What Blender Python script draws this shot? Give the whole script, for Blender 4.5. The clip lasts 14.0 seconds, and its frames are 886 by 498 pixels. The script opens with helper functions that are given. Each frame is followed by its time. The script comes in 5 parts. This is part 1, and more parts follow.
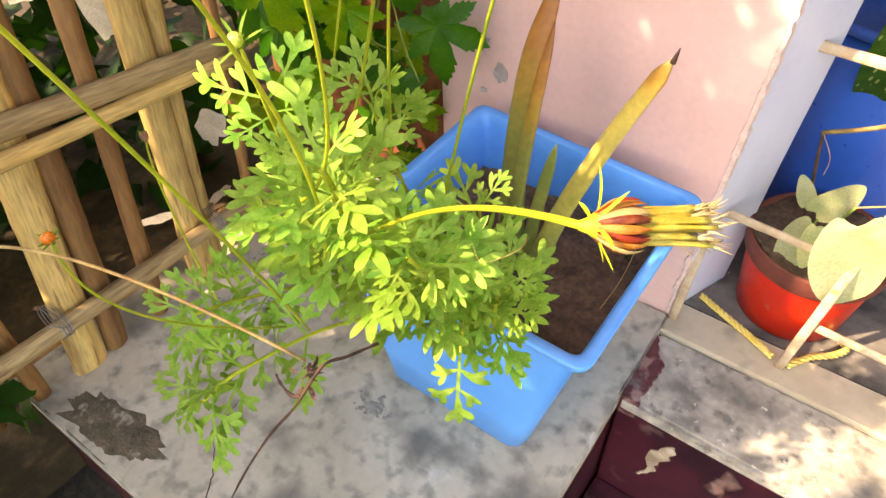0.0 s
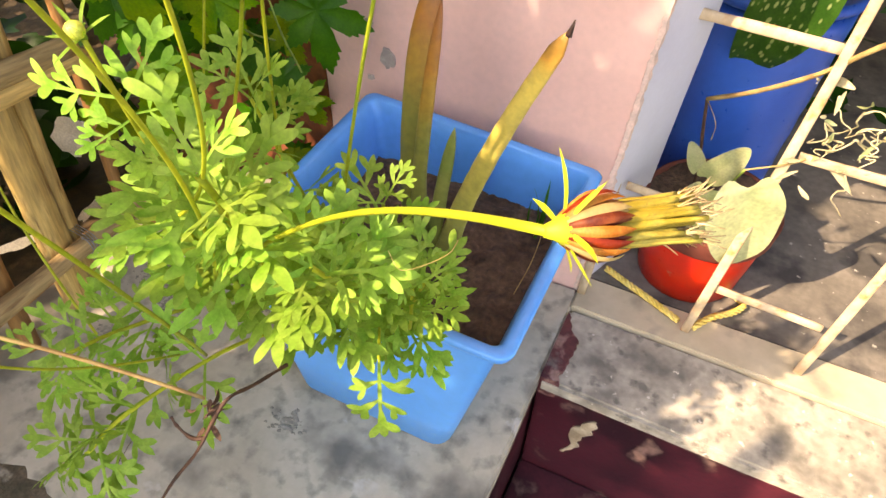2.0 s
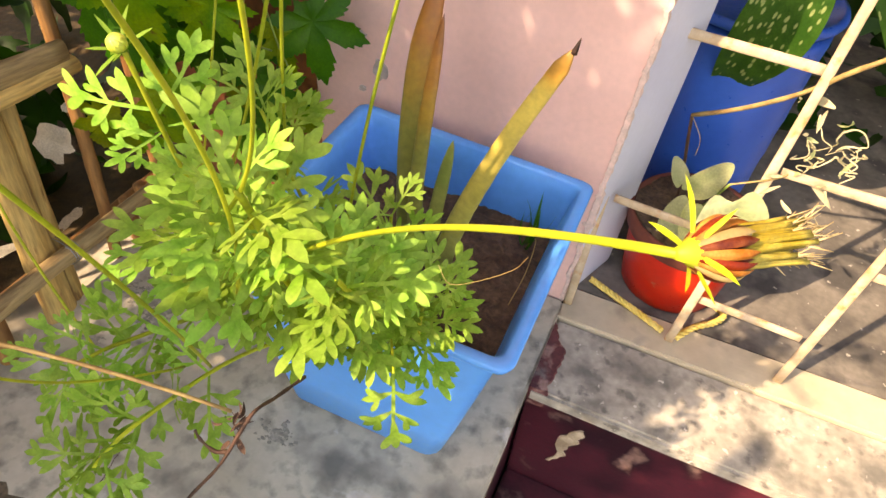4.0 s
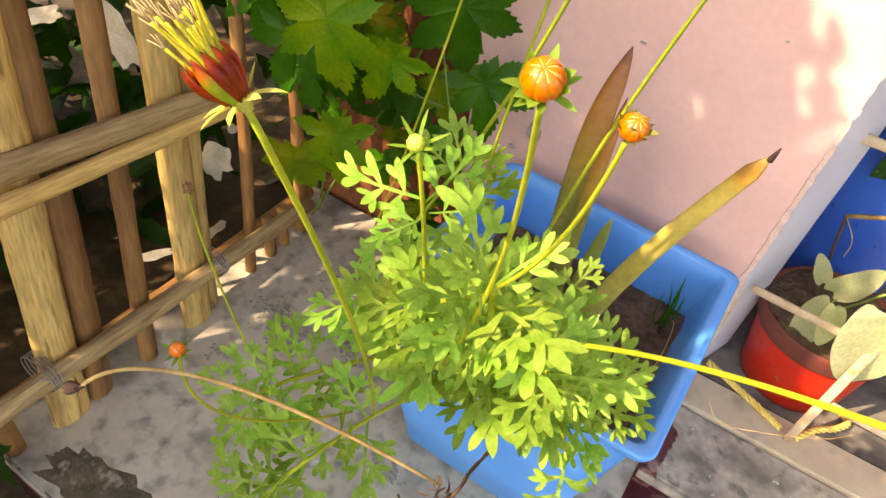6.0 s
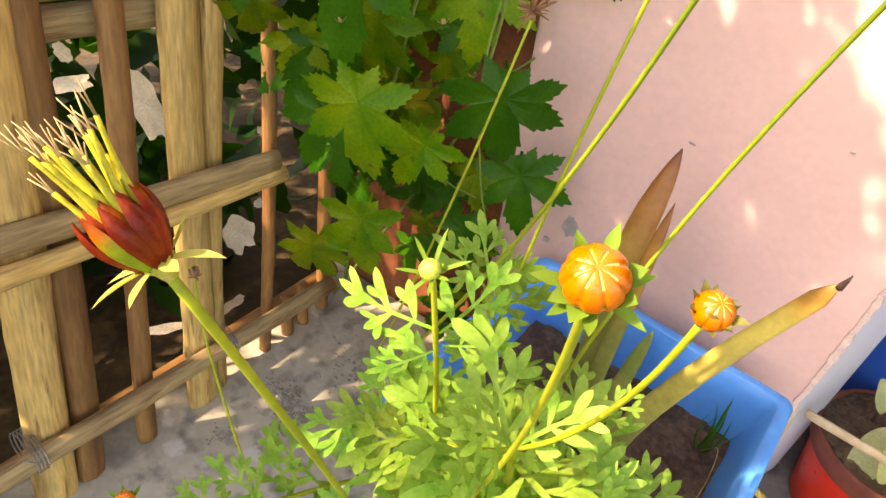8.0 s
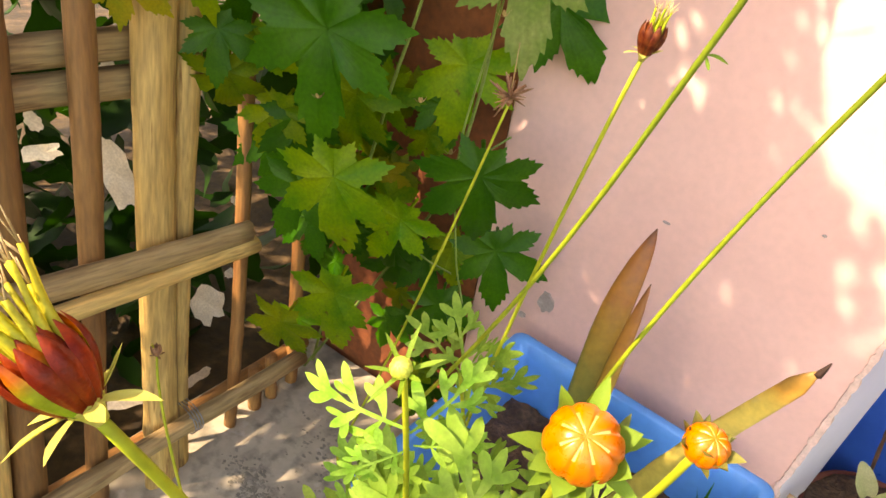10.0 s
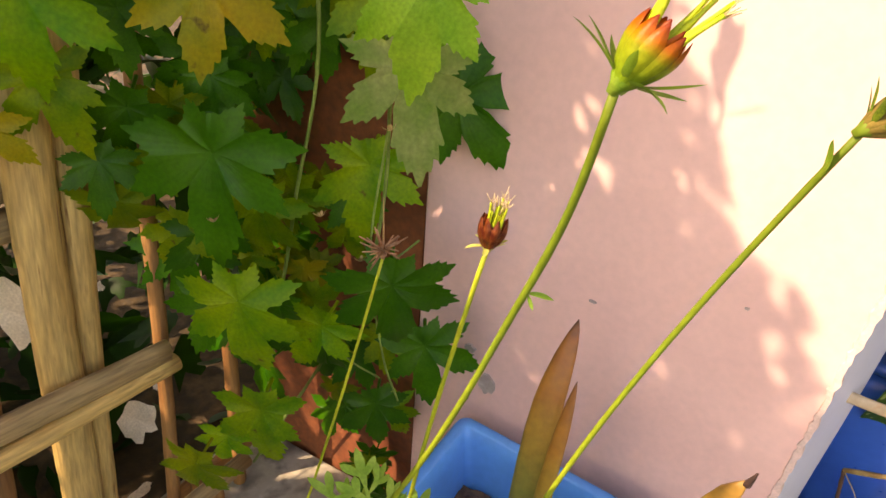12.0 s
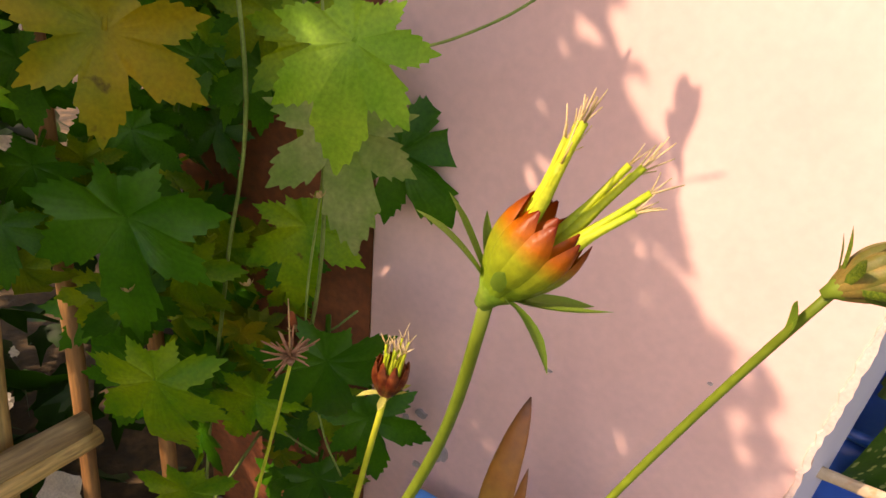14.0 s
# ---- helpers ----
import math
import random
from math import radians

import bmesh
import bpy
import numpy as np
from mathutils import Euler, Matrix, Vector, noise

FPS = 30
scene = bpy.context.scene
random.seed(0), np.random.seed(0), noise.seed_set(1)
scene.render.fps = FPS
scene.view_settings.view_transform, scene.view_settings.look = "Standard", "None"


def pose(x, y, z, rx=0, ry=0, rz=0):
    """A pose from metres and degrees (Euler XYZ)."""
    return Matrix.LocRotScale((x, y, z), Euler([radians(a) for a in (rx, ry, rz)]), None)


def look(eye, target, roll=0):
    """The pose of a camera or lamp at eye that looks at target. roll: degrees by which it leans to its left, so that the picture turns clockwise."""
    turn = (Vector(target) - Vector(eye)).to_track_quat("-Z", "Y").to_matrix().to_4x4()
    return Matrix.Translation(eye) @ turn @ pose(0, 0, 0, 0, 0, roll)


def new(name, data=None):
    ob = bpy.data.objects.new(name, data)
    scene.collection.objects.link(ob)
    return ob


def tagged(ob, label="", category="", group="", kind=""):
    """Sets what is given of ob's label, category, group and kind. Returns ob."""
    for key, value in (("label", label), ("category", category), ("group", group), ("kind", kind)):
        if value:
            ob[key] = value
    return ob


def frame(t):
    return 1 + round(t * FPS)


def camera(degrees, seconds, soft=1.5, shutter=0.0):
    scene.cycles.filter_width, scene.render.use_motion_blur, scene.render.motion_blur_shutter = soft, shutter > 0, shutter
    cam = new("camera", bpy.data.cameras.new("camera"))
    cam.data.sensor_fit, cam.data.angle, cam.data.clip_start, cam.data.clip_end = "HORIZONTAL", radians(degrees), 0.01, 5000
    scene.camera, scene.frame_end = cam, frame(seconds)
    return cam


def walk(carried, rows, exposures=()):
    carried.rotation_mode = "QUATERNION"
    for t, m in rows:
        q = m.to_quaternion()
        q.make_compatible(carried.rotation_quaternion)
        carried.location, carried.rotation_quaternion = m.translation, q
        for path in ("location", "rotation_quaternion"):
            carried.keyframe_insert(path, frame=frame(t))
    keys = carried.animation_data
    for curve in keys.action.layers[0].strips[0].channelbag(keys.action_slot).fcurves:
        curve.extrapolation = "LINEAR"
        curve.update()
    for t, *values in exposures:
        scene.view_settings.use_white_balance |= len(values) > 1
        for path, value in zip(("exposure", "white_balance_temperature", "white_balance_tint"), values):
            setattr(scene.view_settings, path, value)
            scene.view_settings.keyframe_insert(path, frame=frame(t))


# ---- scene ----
cam = camera(67.5, 14.0)
PATH = [
    (0, (0.454, -0.701, 0.833), (-0.389, 0.408, -0.602), -1.9),
    (0.5, (0.444, -0.7, 0.828), (-0.325, 0.446, -0.619), -0.8),
    (1, (0.434, -0.696, 0.821), (-0.255, 0.49, -0.635), 1.0),
    (1.5, (0.433, -0.683, 0.812), (-0.171, 0.545, -0.646), 2.3),
    (2, (0.43, -0.677, 0.809), (-0.14, 0.567, -0.65), 1.7),
    (2.2, (0.428, -0.674, 0.808), (-0.125, 0.57, -0.657), 1.3),
    (4.3, (0.384, -0.703, 0.816), (-0.105, 0.615, -0.606), 5.2),
    (4.5, (0.37, -0.71, 0.818), (-0.146, 0.609, -0.594), 5.6),
    (5, (0.35, -0.722, 0.828), (-0.213, 0.589, -0.575), 7.1),
    (5.5, (0.331, -0.725, 0.837), (-0.315, 0.541, -0.57), 6.4),
    (6, (0.308, -0.726, 0.846), (-0.386, 0.533, -0.545), 7.1),
    (6.5, (0.298, -0.706, 0.845), (-0.432, 0.564, -0.517), 6.8),
    (7, (0.292, -0.69, 0.838), (-0.471, 0.572, -0.513), 6.8),
    (7.5, (0.289, -0.669, 0.829), (-0.497, 0.621, -0.482), 7.3),
    (8, (0.279, -0.671, 0.832), (-0.585, 0.637, -0.41), 7.8),
    (8.2, (0.275, -0.671, 0.833), (-0.609, 0.652, -0.379), 8.2),
    (10.3, (0.269, -0.653, 0.836), (-0.618, 0.795, -0.221), 9.3),
    (10.5, (0.27, -0.649, 0.845), (-0.622, 0.808, -0.195), 8.8),
    (11, (0.27, -0.625, 0.873), (-0.627, 0.851, -0.135), 6.7),
    (11.5, (0.271, -0.603, 0.89), (-0.623, 0.874, -0.12), 5.0),
    (12, (0.271, -0.574, 0.898), (-0.57, 0.933, -0.113), 4.5),
    (12.5, (0.263, -0.546, 0.902), (-0.54, 0.983, -0.106), 4.5),
    (13, (0.26, -0.518, 0.908), (-0.521, 1.037, -0.078), 4.7),
    (13.5, (0.262, -0.512, 0.911), (-0.524, 1.047, -0.065), 5.1),
    (14, (0.262, -0.504, 0.912), (-0.532, 1.069, -0.034), 5.6),
]
EXPOSURES = [(t, e, k, n) for t, e, k, n in ((0.0, 2.64, 9900, 21), (2.0, 2.40, 9900, 21), (4.5, 2.26, 10200, 22), (8.0, 2.47, 9900, 21), (11.0, 2.34, 10500, 23), (12.5, 1.88, 10000, 26), (14.0, 1.58, 9500, 30))]
walk(cam, [(t, look(eye, target, roll)) for t, eye, target, roll in PATH], EXPOSURES)

# ---- light ----
SUN_WAY = Vector((0.46, 0.61, -0.645)).normalized()      # the way the sunlight travels
world = bpy.data.worlds.new("sky")
scene.world = world
world.use_nodes = True
sky = world.node_tree.nodes.new("ShaderNodeTexSky")
sky.sky_type, sky.sun_disc = "NISHITA", False
sky.sun_elevation, sky.sun_rotation = math.asin(-SUN_WAY.z), math.atan2(-SUN_WAY.x, -SUN_WAY.y)
world.node_tree.links.new(sky.outputs[0], world.node_tree.nodes["Background"].inputs[0])
world.node_tree.nodes["Background"].inputs[1].default_value = 0.15
sun = new("sun", bpy.data.lights.new("sun", "SUN"))
sun.data.energy, sun.data.angle, sun.data.color = 2.1, radians(0.6), (1.0, 0.93, 0.82)
sun.matrix_world = look((-3, -4, 5), Vector((-3, -4, 5)) + SUN_WAY)


# ---- materials ----
def surface(name, a, b, scale=20.0, fine=180.0, rough=0.6, bump=0.3, depth=0.002, tint=0.0, stretch=(1, 1, 1), spots=(), grain=0.25, metal=0.0):
    """Two tones mixed by a broad noise, a fine grain, optional stains (colour, scale, low, high), relief."""
    m = bpy.data.materials.new(name)
    m.use_nodes = True
    nt = m.node_tree
    n, link = nt.nodes, nt.links.new
    bsdf = n["Principled BSDF"]
    co, mp = n.new("ShaderNodeTexCoord"), n.new("ShaderNodeMapping")
    mp.inputs["Scale"].default_value = stretch
    link(co.outputs["Object"], mp.inputs[0])

    def nz(s, detail=4.0):
        t = n.new("ShaderNodeTexNoise")
        t.inputs["Scale"].default_value, t.inputs["Detail"].default_value = s, detail
        link(mp.outputs[0], t.inputs["Vector"])
        return t.outputs["Fac"]

    def ramp(src, lo, hi):
        r = n.new("ShaderNodeMapRange")
        r.inputs[1].default_value, r.inputs[2].default_value = lo, hi
        link(src, r.inputs[0])
        return r.outputs[0]

    def mix(fac, x, y, kind="MIX"):
        k = n.new("ShaderNodeMix")
        k.data_type, k.blend_type = "RGBA", kind
        for sock, v in ((0, fac), (6, x), (7, y)):
            if isinstance(v, (int, float)):
                k.inputs[sock].default_value = v
            elif isinstance(v, tuple):
                k.inputs[sock].default_value = (*v, 1)
            else:
                link(v, k.inputs[sock])
        return k.outputs[2]

    broad, small = nz(scale), nz(fine, 6.0)
    col = mix(ramp(broad, 0.35, 0.65), a, b)
    for c, s, lo, hi in spots:
        col = mix(ramp(nz(s, 5.0), lo, hi), col, c)
    g = n.new("ShaderNodeMapRange")
    g.inputs[1].default_value, g.inputs[2].default_value = 0.25, 0.75
    g.inputs[3].default_value, g.inputs[4].default_value = 1 - grain, 1 + grain
    link(small, g.inputs[0])
    hs = n.new("ShaderNodeHueSaturation")
    link(col, hs.inputs["Color"])
    value = g.outputs[0]
    if tint:
        info, r = n.new("ShaderNodeObjectInfo"), n.new("ShaderNodeMapRange")
        r.inputs[3].default_value, r.inputs[4].default_value = 1 - tint, 1 + tint
        link(info.outputs["Random"], r.inputs[0])
        mul = n.new("ShaderNodeMath")
        mul.operation = "MULTIPLY"
        link(value, mul.inputs[0]), link(r.outputs[0], mul.inputs[1])
        value = mul.outputs[0]
    link(value, hs.inputs["Value"])
    link(hs.outputs[0], bsdf.inputs["Base Color"])
    rr = n.new("ShaderNodeMapRange")
    rr.inputs[3].default_value, rr.inputs[4].default_value = max(rough - 0.12, 0.05), min(rough + 0.12, 1)
    link(small, rr.inputs[0])
    link(rr.outputs[0], bsdf.inputs["Roughness"])
    bsdf.inputs["Metallic"].default_value = metal
    if bump:
        bp = n.new("ShaderNodeBump")
        bp.inputs["Strength"].default_value, bp.inputs["Distance"].default_value = bump, depth
        link(small, bp.inputs["Height"])
        link(bp.outputs[0], bsdf.inputs["Normal"])
    return m


def leafy(name, a, b, scale=40.0, glow=0.4, through_tint=(1.25, 1.3, 0.55), tint=0.25, rough=0.5, coords="Object", dark_spots=0.0, hue=0.0):
    """A thin leaf: two tones in patches, light passing through it."""
    m = surface(name, a, b, scale=scale, fine=max(scale * 9, 25), rough=rough, bump=0.25, depth=0.0008, tint=tint, grain=0.18,
                spots=(((0.10, 0.07, 0.01), scale * 2.5, 0.66, 0.74),) if dark_spots else ())
    nt = m.node_tree
    n, link = nt.nodes, nt.links.new
    bsdf, out = n["Principled BSDF"], n["Material Output"]
    src = bsdf.inputs["Base Color"].links[0].from_socket
    bsdf.inputs["Specular IOR Level"].default_value = 0.22
    if hue:
        info, r = n.new("ShaderNodeObjectInfo"), n.new("ShaderNodeMapRange")
        r.inputs[3].default_value, r.inputs[4].default_value = 0.5 - hue, 0.5 + hue * 0.35
        link(info.outputs["Random"], r.inputs[0])
        link(r.outputs[0], src.node.inputs["Hue"])
    tr, mx, tone = n.new("ShaderNodeBsdfTranslucent"), n.new("ShaderNodeMixShader"), n.new("ShaderNodeMix")
    tone.data_type, tone.blend_type = "RGBA", "MULTIPLY"
    tone.inputs[0].default_value = 1.0
    link(src, tone.inputs[6])
    tone.inputs[7].default_value = (*through_tint, 1)
    link(tone.outputs[2], tr.inputs[0])
    mx.inputs[0].default_value = glow
    link(bsdf.outputs[0], mx.inputs[1]), link(tr.outputs[0], mx.inputs[2])
    link(mx.outputs[0], out.inputs["Surface"])
    return m


CEMENT = surface("cement", (0.40, 0.355, 0.27), (0.53, 0.48, 0.38), 6, 70, 0.75, 0.25, 0.0015, grain=0.10,
                 spots=(((0.16, 0.148, 0.125), 7, 0.54, 0.68), ((0.19, 0.18, 0.145), 34, 0.50, 0.72), ((0.55, 0.52, 0.46), 16, 0.64, 0.70)))
CEMENT_STEP = surface("step_cement", (0.29, 0.262, 0.212), (0.42, 0.382, 0.315), 10, 80, 0.7, 0.4, 0.0018, grain=0.22,
                      spots=(((0.15, 0.14, 0.12), 13, 0.50, 0.66), ((0.15, 0.14, 0.12), 45, 0.56, 0.68), ((0.58, 0.53, 0.45), 70, 0.66, 0.71)))
MOULD = surface("black_mould", (0.19, 0.175, 0.14), (0.34, 0.31, 0.255), 60, 200, 0.85, 0.3, 0.001, grain=0.3)
WORN = surface("worn_cement", (0.070, 0.060, 0.036), (0.150, 0.110, 0.070), 45, 260, 0.9, 0.9, 0.003, grain=0.35,
               spots=(((0.30, 0.26, 0.20), 40, 0.58, 0.68),))
BEIGE = surface("threshold_cement", (0.43, 0.36, 0.25), (0.54, 0.46, 0.33), 9, 60, 0.7, 0.2, grain=0.08, spots=(((0.25, 0.22, 0.18), 12, 0.56, 0.72),))
# step cement darkened to put the shade of the floor into its colour
FLOOR = surface("shaded_floor_cement", (0.115, 0.102, 0.086), (0.20, 0.178, 0.15), 9, 80, 0.75, 0.4, 0.0018, grain=0.22,
                spots=(((0.065, 0.060, 0.055), 11, 0.50, 0.64), ((0.42, 0.39, 0.33), 60, 0.66, 0.72)))
MAROON_WORN = surface("worn_maroon_oxide", (0.075, 0.014, 0.018), (0.13, 0.035, 0.035), 18, 160, 0.55, 0.5, 0.0015, grain=0.3,
                      spots=(((0.30, 0.17, 0.14), 32, 0.54, 0.64), ((0.16, 0.14, 0.12), 22, 0.58, 0.68)))
MAROON = surface("maroon_oxide", (0.050, 0.008, 0.014), (0.085, 0.014, 0.022), 8, 120, 0.35, 0.2, 0.001,
                 spots=(((0.020, 0.004, 0.008), 9, 0.50, 0.66), ((0.20, 0.12, 0.10), 18, 0.61, 0.72)))
PINK = surface("pink_plaster", (0.71, 0.445, 0.395), (0.77, 0.49, 0.435), 6, 110, 0.8, 0.16, 0.0012, grain=0.05)
PINK_CHIP = surface("bare_plaster", (0.32, 0.27, 0.25), (0.42, 0.36, 0.33), 60, 300, 0.85, 0.3, grain=0.15)
PINK_EDGE = surface("crumbling_plaster", (0.56, 0.42, 0.37), (0.72, 0.52, 0.46), 70, 300, 0.85, 0.3, grain=0.15)
# dark red-brown for the wall left of x = -0.095
RED_BROWN_WALL = surface("red_brown_plaster", (0.17, 0.045, 0.016), (0.27, 0.080, 0.028), 7, 90, 0.85, 0.5, 0.003, grain=0.3)
JAMB = surface("white_jamb_paint", (0.50, 0.52, 0.64), (0.56, 0.58, 0.69), 10, 120, 0.45, 0.1, 0.0006, grain=0.04,
               spots=(((0.45, 0.42, 0.38), 25, 0.70, 0.76),))
BLUE = surface("blue_plastic", (0.040, 0.295, 0.76), (0.060, 0.35, 0.84), 8, 90, 0.34, 0.12, 0.0006, grain=0.05,
               spots=(((0.30, 0.42, 0.62), 30, 0.72, 0.80),))
BLUE_DARK = surface("deep_blue_plastic", (0.005, 0.075, 0.40), (0.009, 0.100, 0.48), 8, 90, 0.32, 0.1, 0.0006, grain=0.05)
SOIL = surface("soil", (0.058, 0.032, 0.019), (0.130, 0.080, 0.048), 30, 140, 0.95, 1.0, 0.006, grain=0.5)
BAMBOO = surface("split_bamboo", (0.40, 0.240, 0.070), (0.56, 0.395, 0.145), 10, 90, 0.65, 0.6, 0.0015, tint=0.3, stretch=(3, 3, 0.30), grain=0.38,
                 spots=(((0.14, 0.065, 0.018), 9, 0.55, 0.70), ((0.20, 0.10, 0.03), 40, 0.60, 0.70)))
RAIL = surface("grey_brown_bamboo", (0.30, 0.190, 0.080), (0.46, 0.330, 0.155), 10, 90, 0.7, 0.6, 0.0015, tint=0.2, stretch=(3, 3, 0.30), grain=0.38,
               spots=(((0.12, 0.065, 0.025), 9, 0.52, 0.68), ((0.18, 0.10, 0.04), 40, 0.58, 0.70)))
STAKE = surface("brown_stake", (0.17, 0.070, 0.020), (0.31, 0.155, 0.048), 12, 90, 0.65, 0.6, 0.0015, tint=0.25, stretch=(3, 3, 0.4), grain=0.3)
GRILL = surface("rusty_white_paint", (0.38, 0.27, 0.16), (0.54, 0.43, 0.30), 30, 200, 0.55, 0.4, 0.001, grain=0.12,
                spots=(((0.45, 0.22, 0.08), 55, 0.56, 0.68),))
ROPE = surface("yellow_rope", (0.62, 0.44, 0.08), (0.76, 0.59, 0.17), 60, 400, 0.7, 0.6, 0.001)
# pot red darkened to paint the shade along the top edge
RED_SHADED = surface("shaded_red_plastic", (0.10, 0.018, 0.010), (0.15, 0.035, 0.020), 25, 120, 0.75, 0.3, 0.001, grain=0.2)
CREAM = surface("peeling_cream_paint", (0.26, 0.20, 0.13), (0.48, 0.40, 0.29), 40, 200, 0.7, 0.4, 0.001, grain=0.15)
RED_POT = surface("red_plastic", (0.43, 0.013, 0.004), (0.52, 0.022, 0.006), 12, 120, 0.32, 0.15, 0.0006, grain=0.08,
                  spots=(((0.30, 0.16, 0.10), 35, 0.70, 0.78),))
WIRE = surface("grey_wire", (0.25, 0.25, 0.26), (0.35, 0.34, 0.33), 40, 200, 0.4, metal=0.8)
# dark soil, its colour lowered further for the deep shade there
GROUND_DARK = surface("shaded_ground", (0.030, 0.026, 0.018), (0.060, 0.048, 0.032), 5, 60, 0.95, 0.8, 0.01, grain=0.5)
# sandy soil darkened so that the shade beyond the fence is in its colour
GROUND_SHADED = surface("shaded_sandy_soil", (0.030, 0.019, 0.007), (0.064, 0.040, 0.015), 5, 60, 0.9, 0.6, 0.006, grain=0.4,
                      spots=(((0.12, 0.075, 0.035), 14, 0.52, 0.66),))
# grey kept low so that the room's dimness is in the colour
ROOM = surface("dimmed_plaster", (0.22, 0.19, 0.16), (0.30, 0.27, 0.23), 5, 90, 0.85, 0.4, 0.002, grain=0.15)
LIME = surface("limewashed_wall", (0.74, 0.69, 0.60), (0.80, 0.76, 0.68), 3, 60, 0.85, 0.3)
COSMOS_LEAF = leafy("cosmos_leaf", (0.125, 0.310, 0.030), (0.270, 0.450, 0.080), 3, 0.28, tint=0.2, rough=0.55, hue=0.02)
COSMOS_STEM = leafy("cosmos_stem", (0.30, 0.37, 0.03), (0.42, 0.46, 0.04), 25, 0.15, tint=0.15)
DARK_STEM = leafy("green_brown_stem", (0.050, 0.105, 0.012), (0.15, 0.215, 0.025), 18, 0.1, tint=0.15)
VINE_LEAF = leafy("vine_leaf", (0.052, 0.185, 0.005), (0.185, 0.285, 0.008), 1.6, 0.40, tint=0.3, rough=0.5, hue=0.04, dark_spots=1)
VINE_DARK = leafy("deep_green_leaf", (0.014, 0.108, 0.003), (0.036, 0.150, 0.005), 1.8, 0.36, tint=0.25, rough=0.42)
# leaf green darkened so that deep shade is in the colour
SHADE_LEAF = leafy("shaded_leaf", (0.006, 0.042, 0.003), (0.014, 0.070, 0.004), 1.8, 0.25, tint=0.25, rough=0.5)
VINE_FRESH = leafy("fresh_vine_leaf", (0.14, 0.36, 0.025), (0.26, 0.48, 0.05), 1.6, 0.4, tint=0.1, rough=0.5)
VINE_GREY = leafy("dusty_leaf_underside", (0.10, 0.205, 0.028), (0.24, 0.29, 0.10), 2.0, 0.35, tint=0.1, rough=0.7)
VINE_YELLOW = leafy("yellowing_leaf", (0.33, 0.235, 0.010), (0.17, 0.20, 0.010), 1.5, 0.4, tint=0.15, dark_spots=1)
VINE_STEM = leafy("vine_stem", (0.12, 0.20, 0.04), (0.20, 0.28, 0.07), 40, 0.1)
POT_LEAF = leafy("pale_leaf", (0.40, 0.47, 0.24), (0.54, 0.55, 0.32), 2, 0.4, tint=0.2, rough=0.5)
DRY = leafy("dry_straw", (0.45, 0.33, 0.14), (0.30, 0.19, 0.08), 60, 0.2, tint=0.2)
PALE_STRAW = leafy("bleached_straw", (0.60, 0.53, 0.36), (0.48, 0.42, 0.24), 60, 0.2, tint=0.2)
# bright translucent colour that stands in for sunlight between the leaves
SUN_GAP = leafy("sun_gap_pale", (0.72, 0.68, 0.58), (0.84, 0.81, 0.73), 40, 0.6, through_tint=(1.0, 0.98, 0.93), tint=0.1)
TWIG = surface("dry_twig", (0.040, 0.018, 0.011), (0.085, 0.038, 0.022), 60, 300, 0.8, 0.5, 0.0006)
BRACT = leafy("green_bract", (0.105, 0.235, 0.022), (0.21, 0.33, 0.045), 150, 0.3, tint=0.15)
OLIVE_BRACT = leafy("olive_bract", (0.10, 0.12, 0.022), (0.30, 0.29, 0.09), 260, 0.25, tint=0.25)
PALE_BRACT = leafy("pale_bract", (0.46, 0.48, 0.09), (0.60, 0.56, 0.18), 150, 0.3, tint=0.15)
BUD_ORANGE = surface("orange_bud", (0.52, 0.095, 0.004), (0.60, 0.15, 0.008), 150, 900, 0.3, 0.1, 0.0002, grain=0.08)
BUD_SEAM = surface("pale_seam", (0.72, 0.34, 0.08), (0.80, 0.46, 0.16), 200, 900, 0.35, 0.0)
BUD_GREEN = surface("green_bud", (0.42, 0.48, 0.06), (0.52, 0.55, 0.10), 200, 900, 0.4, 0.1, 0.0002)
SEED_RED = leafy("red_brown_scale", (0.14, 0.010, 0.004), (0.26, 0.034, 0.007), 130, 0.2, tint=0.25, rough=0.35)
SEED_ORANGE = leafy("orange_green_scale", (0.38, 0.055, 0.008), (0.48, 0.15, 0.013), 90, 0.25, tint=0.15, rough=0.35)
nt = SEED_ORANGE.node_tree                                 # green at the base, ripening to dark red at the tip
co, sep, ramp = nt.nodes.new("ShaderNodeTexCoord"), nt.nodes.new("ShaderNodeSeparateXYZ"), nt.nodes.new("ShaderNodeValToRGB")
nt.links.new(co.outputs["Generated"], sep.inputs[0])
nt.links.new(sep.outputs[0], ramp.inputs[0])
for at, c in ((0.0, (0.14, 0.26, 0.02, 1)), (0.52, (0.24, 0.27, 0.02, 1)), (0.74, (0.40, 0.10, 0.008, 1)), (1.0, (0.15, 0.012, 0.004, 1))):
    e = ramp.color_ramp.elements[0] if at == 0.0 else (ramp.color_ramp.elements[-1] if at == 1.0 else ramp.color_ramp.elements.new(at))
    e.position, e.color = at, c
for node in [n for n in nt.nodes if n.type == "HUE_SAT"]:
    nt.links.new(ramp.outputs[0], node.inputs["Color"])
DRY_SCALE = leafy("dry_orange_scale", (0.42, 0.13, 0.02), (0.55, 0.28, 0.07), 220, 0.2, tint=0.3, rough=0.45)
OLIVE_SCALE = leafy("olive_scale", (0.13, 0.14, 0.03), (0.28, 0.18, 0.05), 200, 0.2, tint=0.25, rough=0.4)
ACHENE = leafy("yellow_seed", (0.56, 0.50, 0.04), (0.42, 0.40, 0.05), 120, 0.2, tint=0.2)
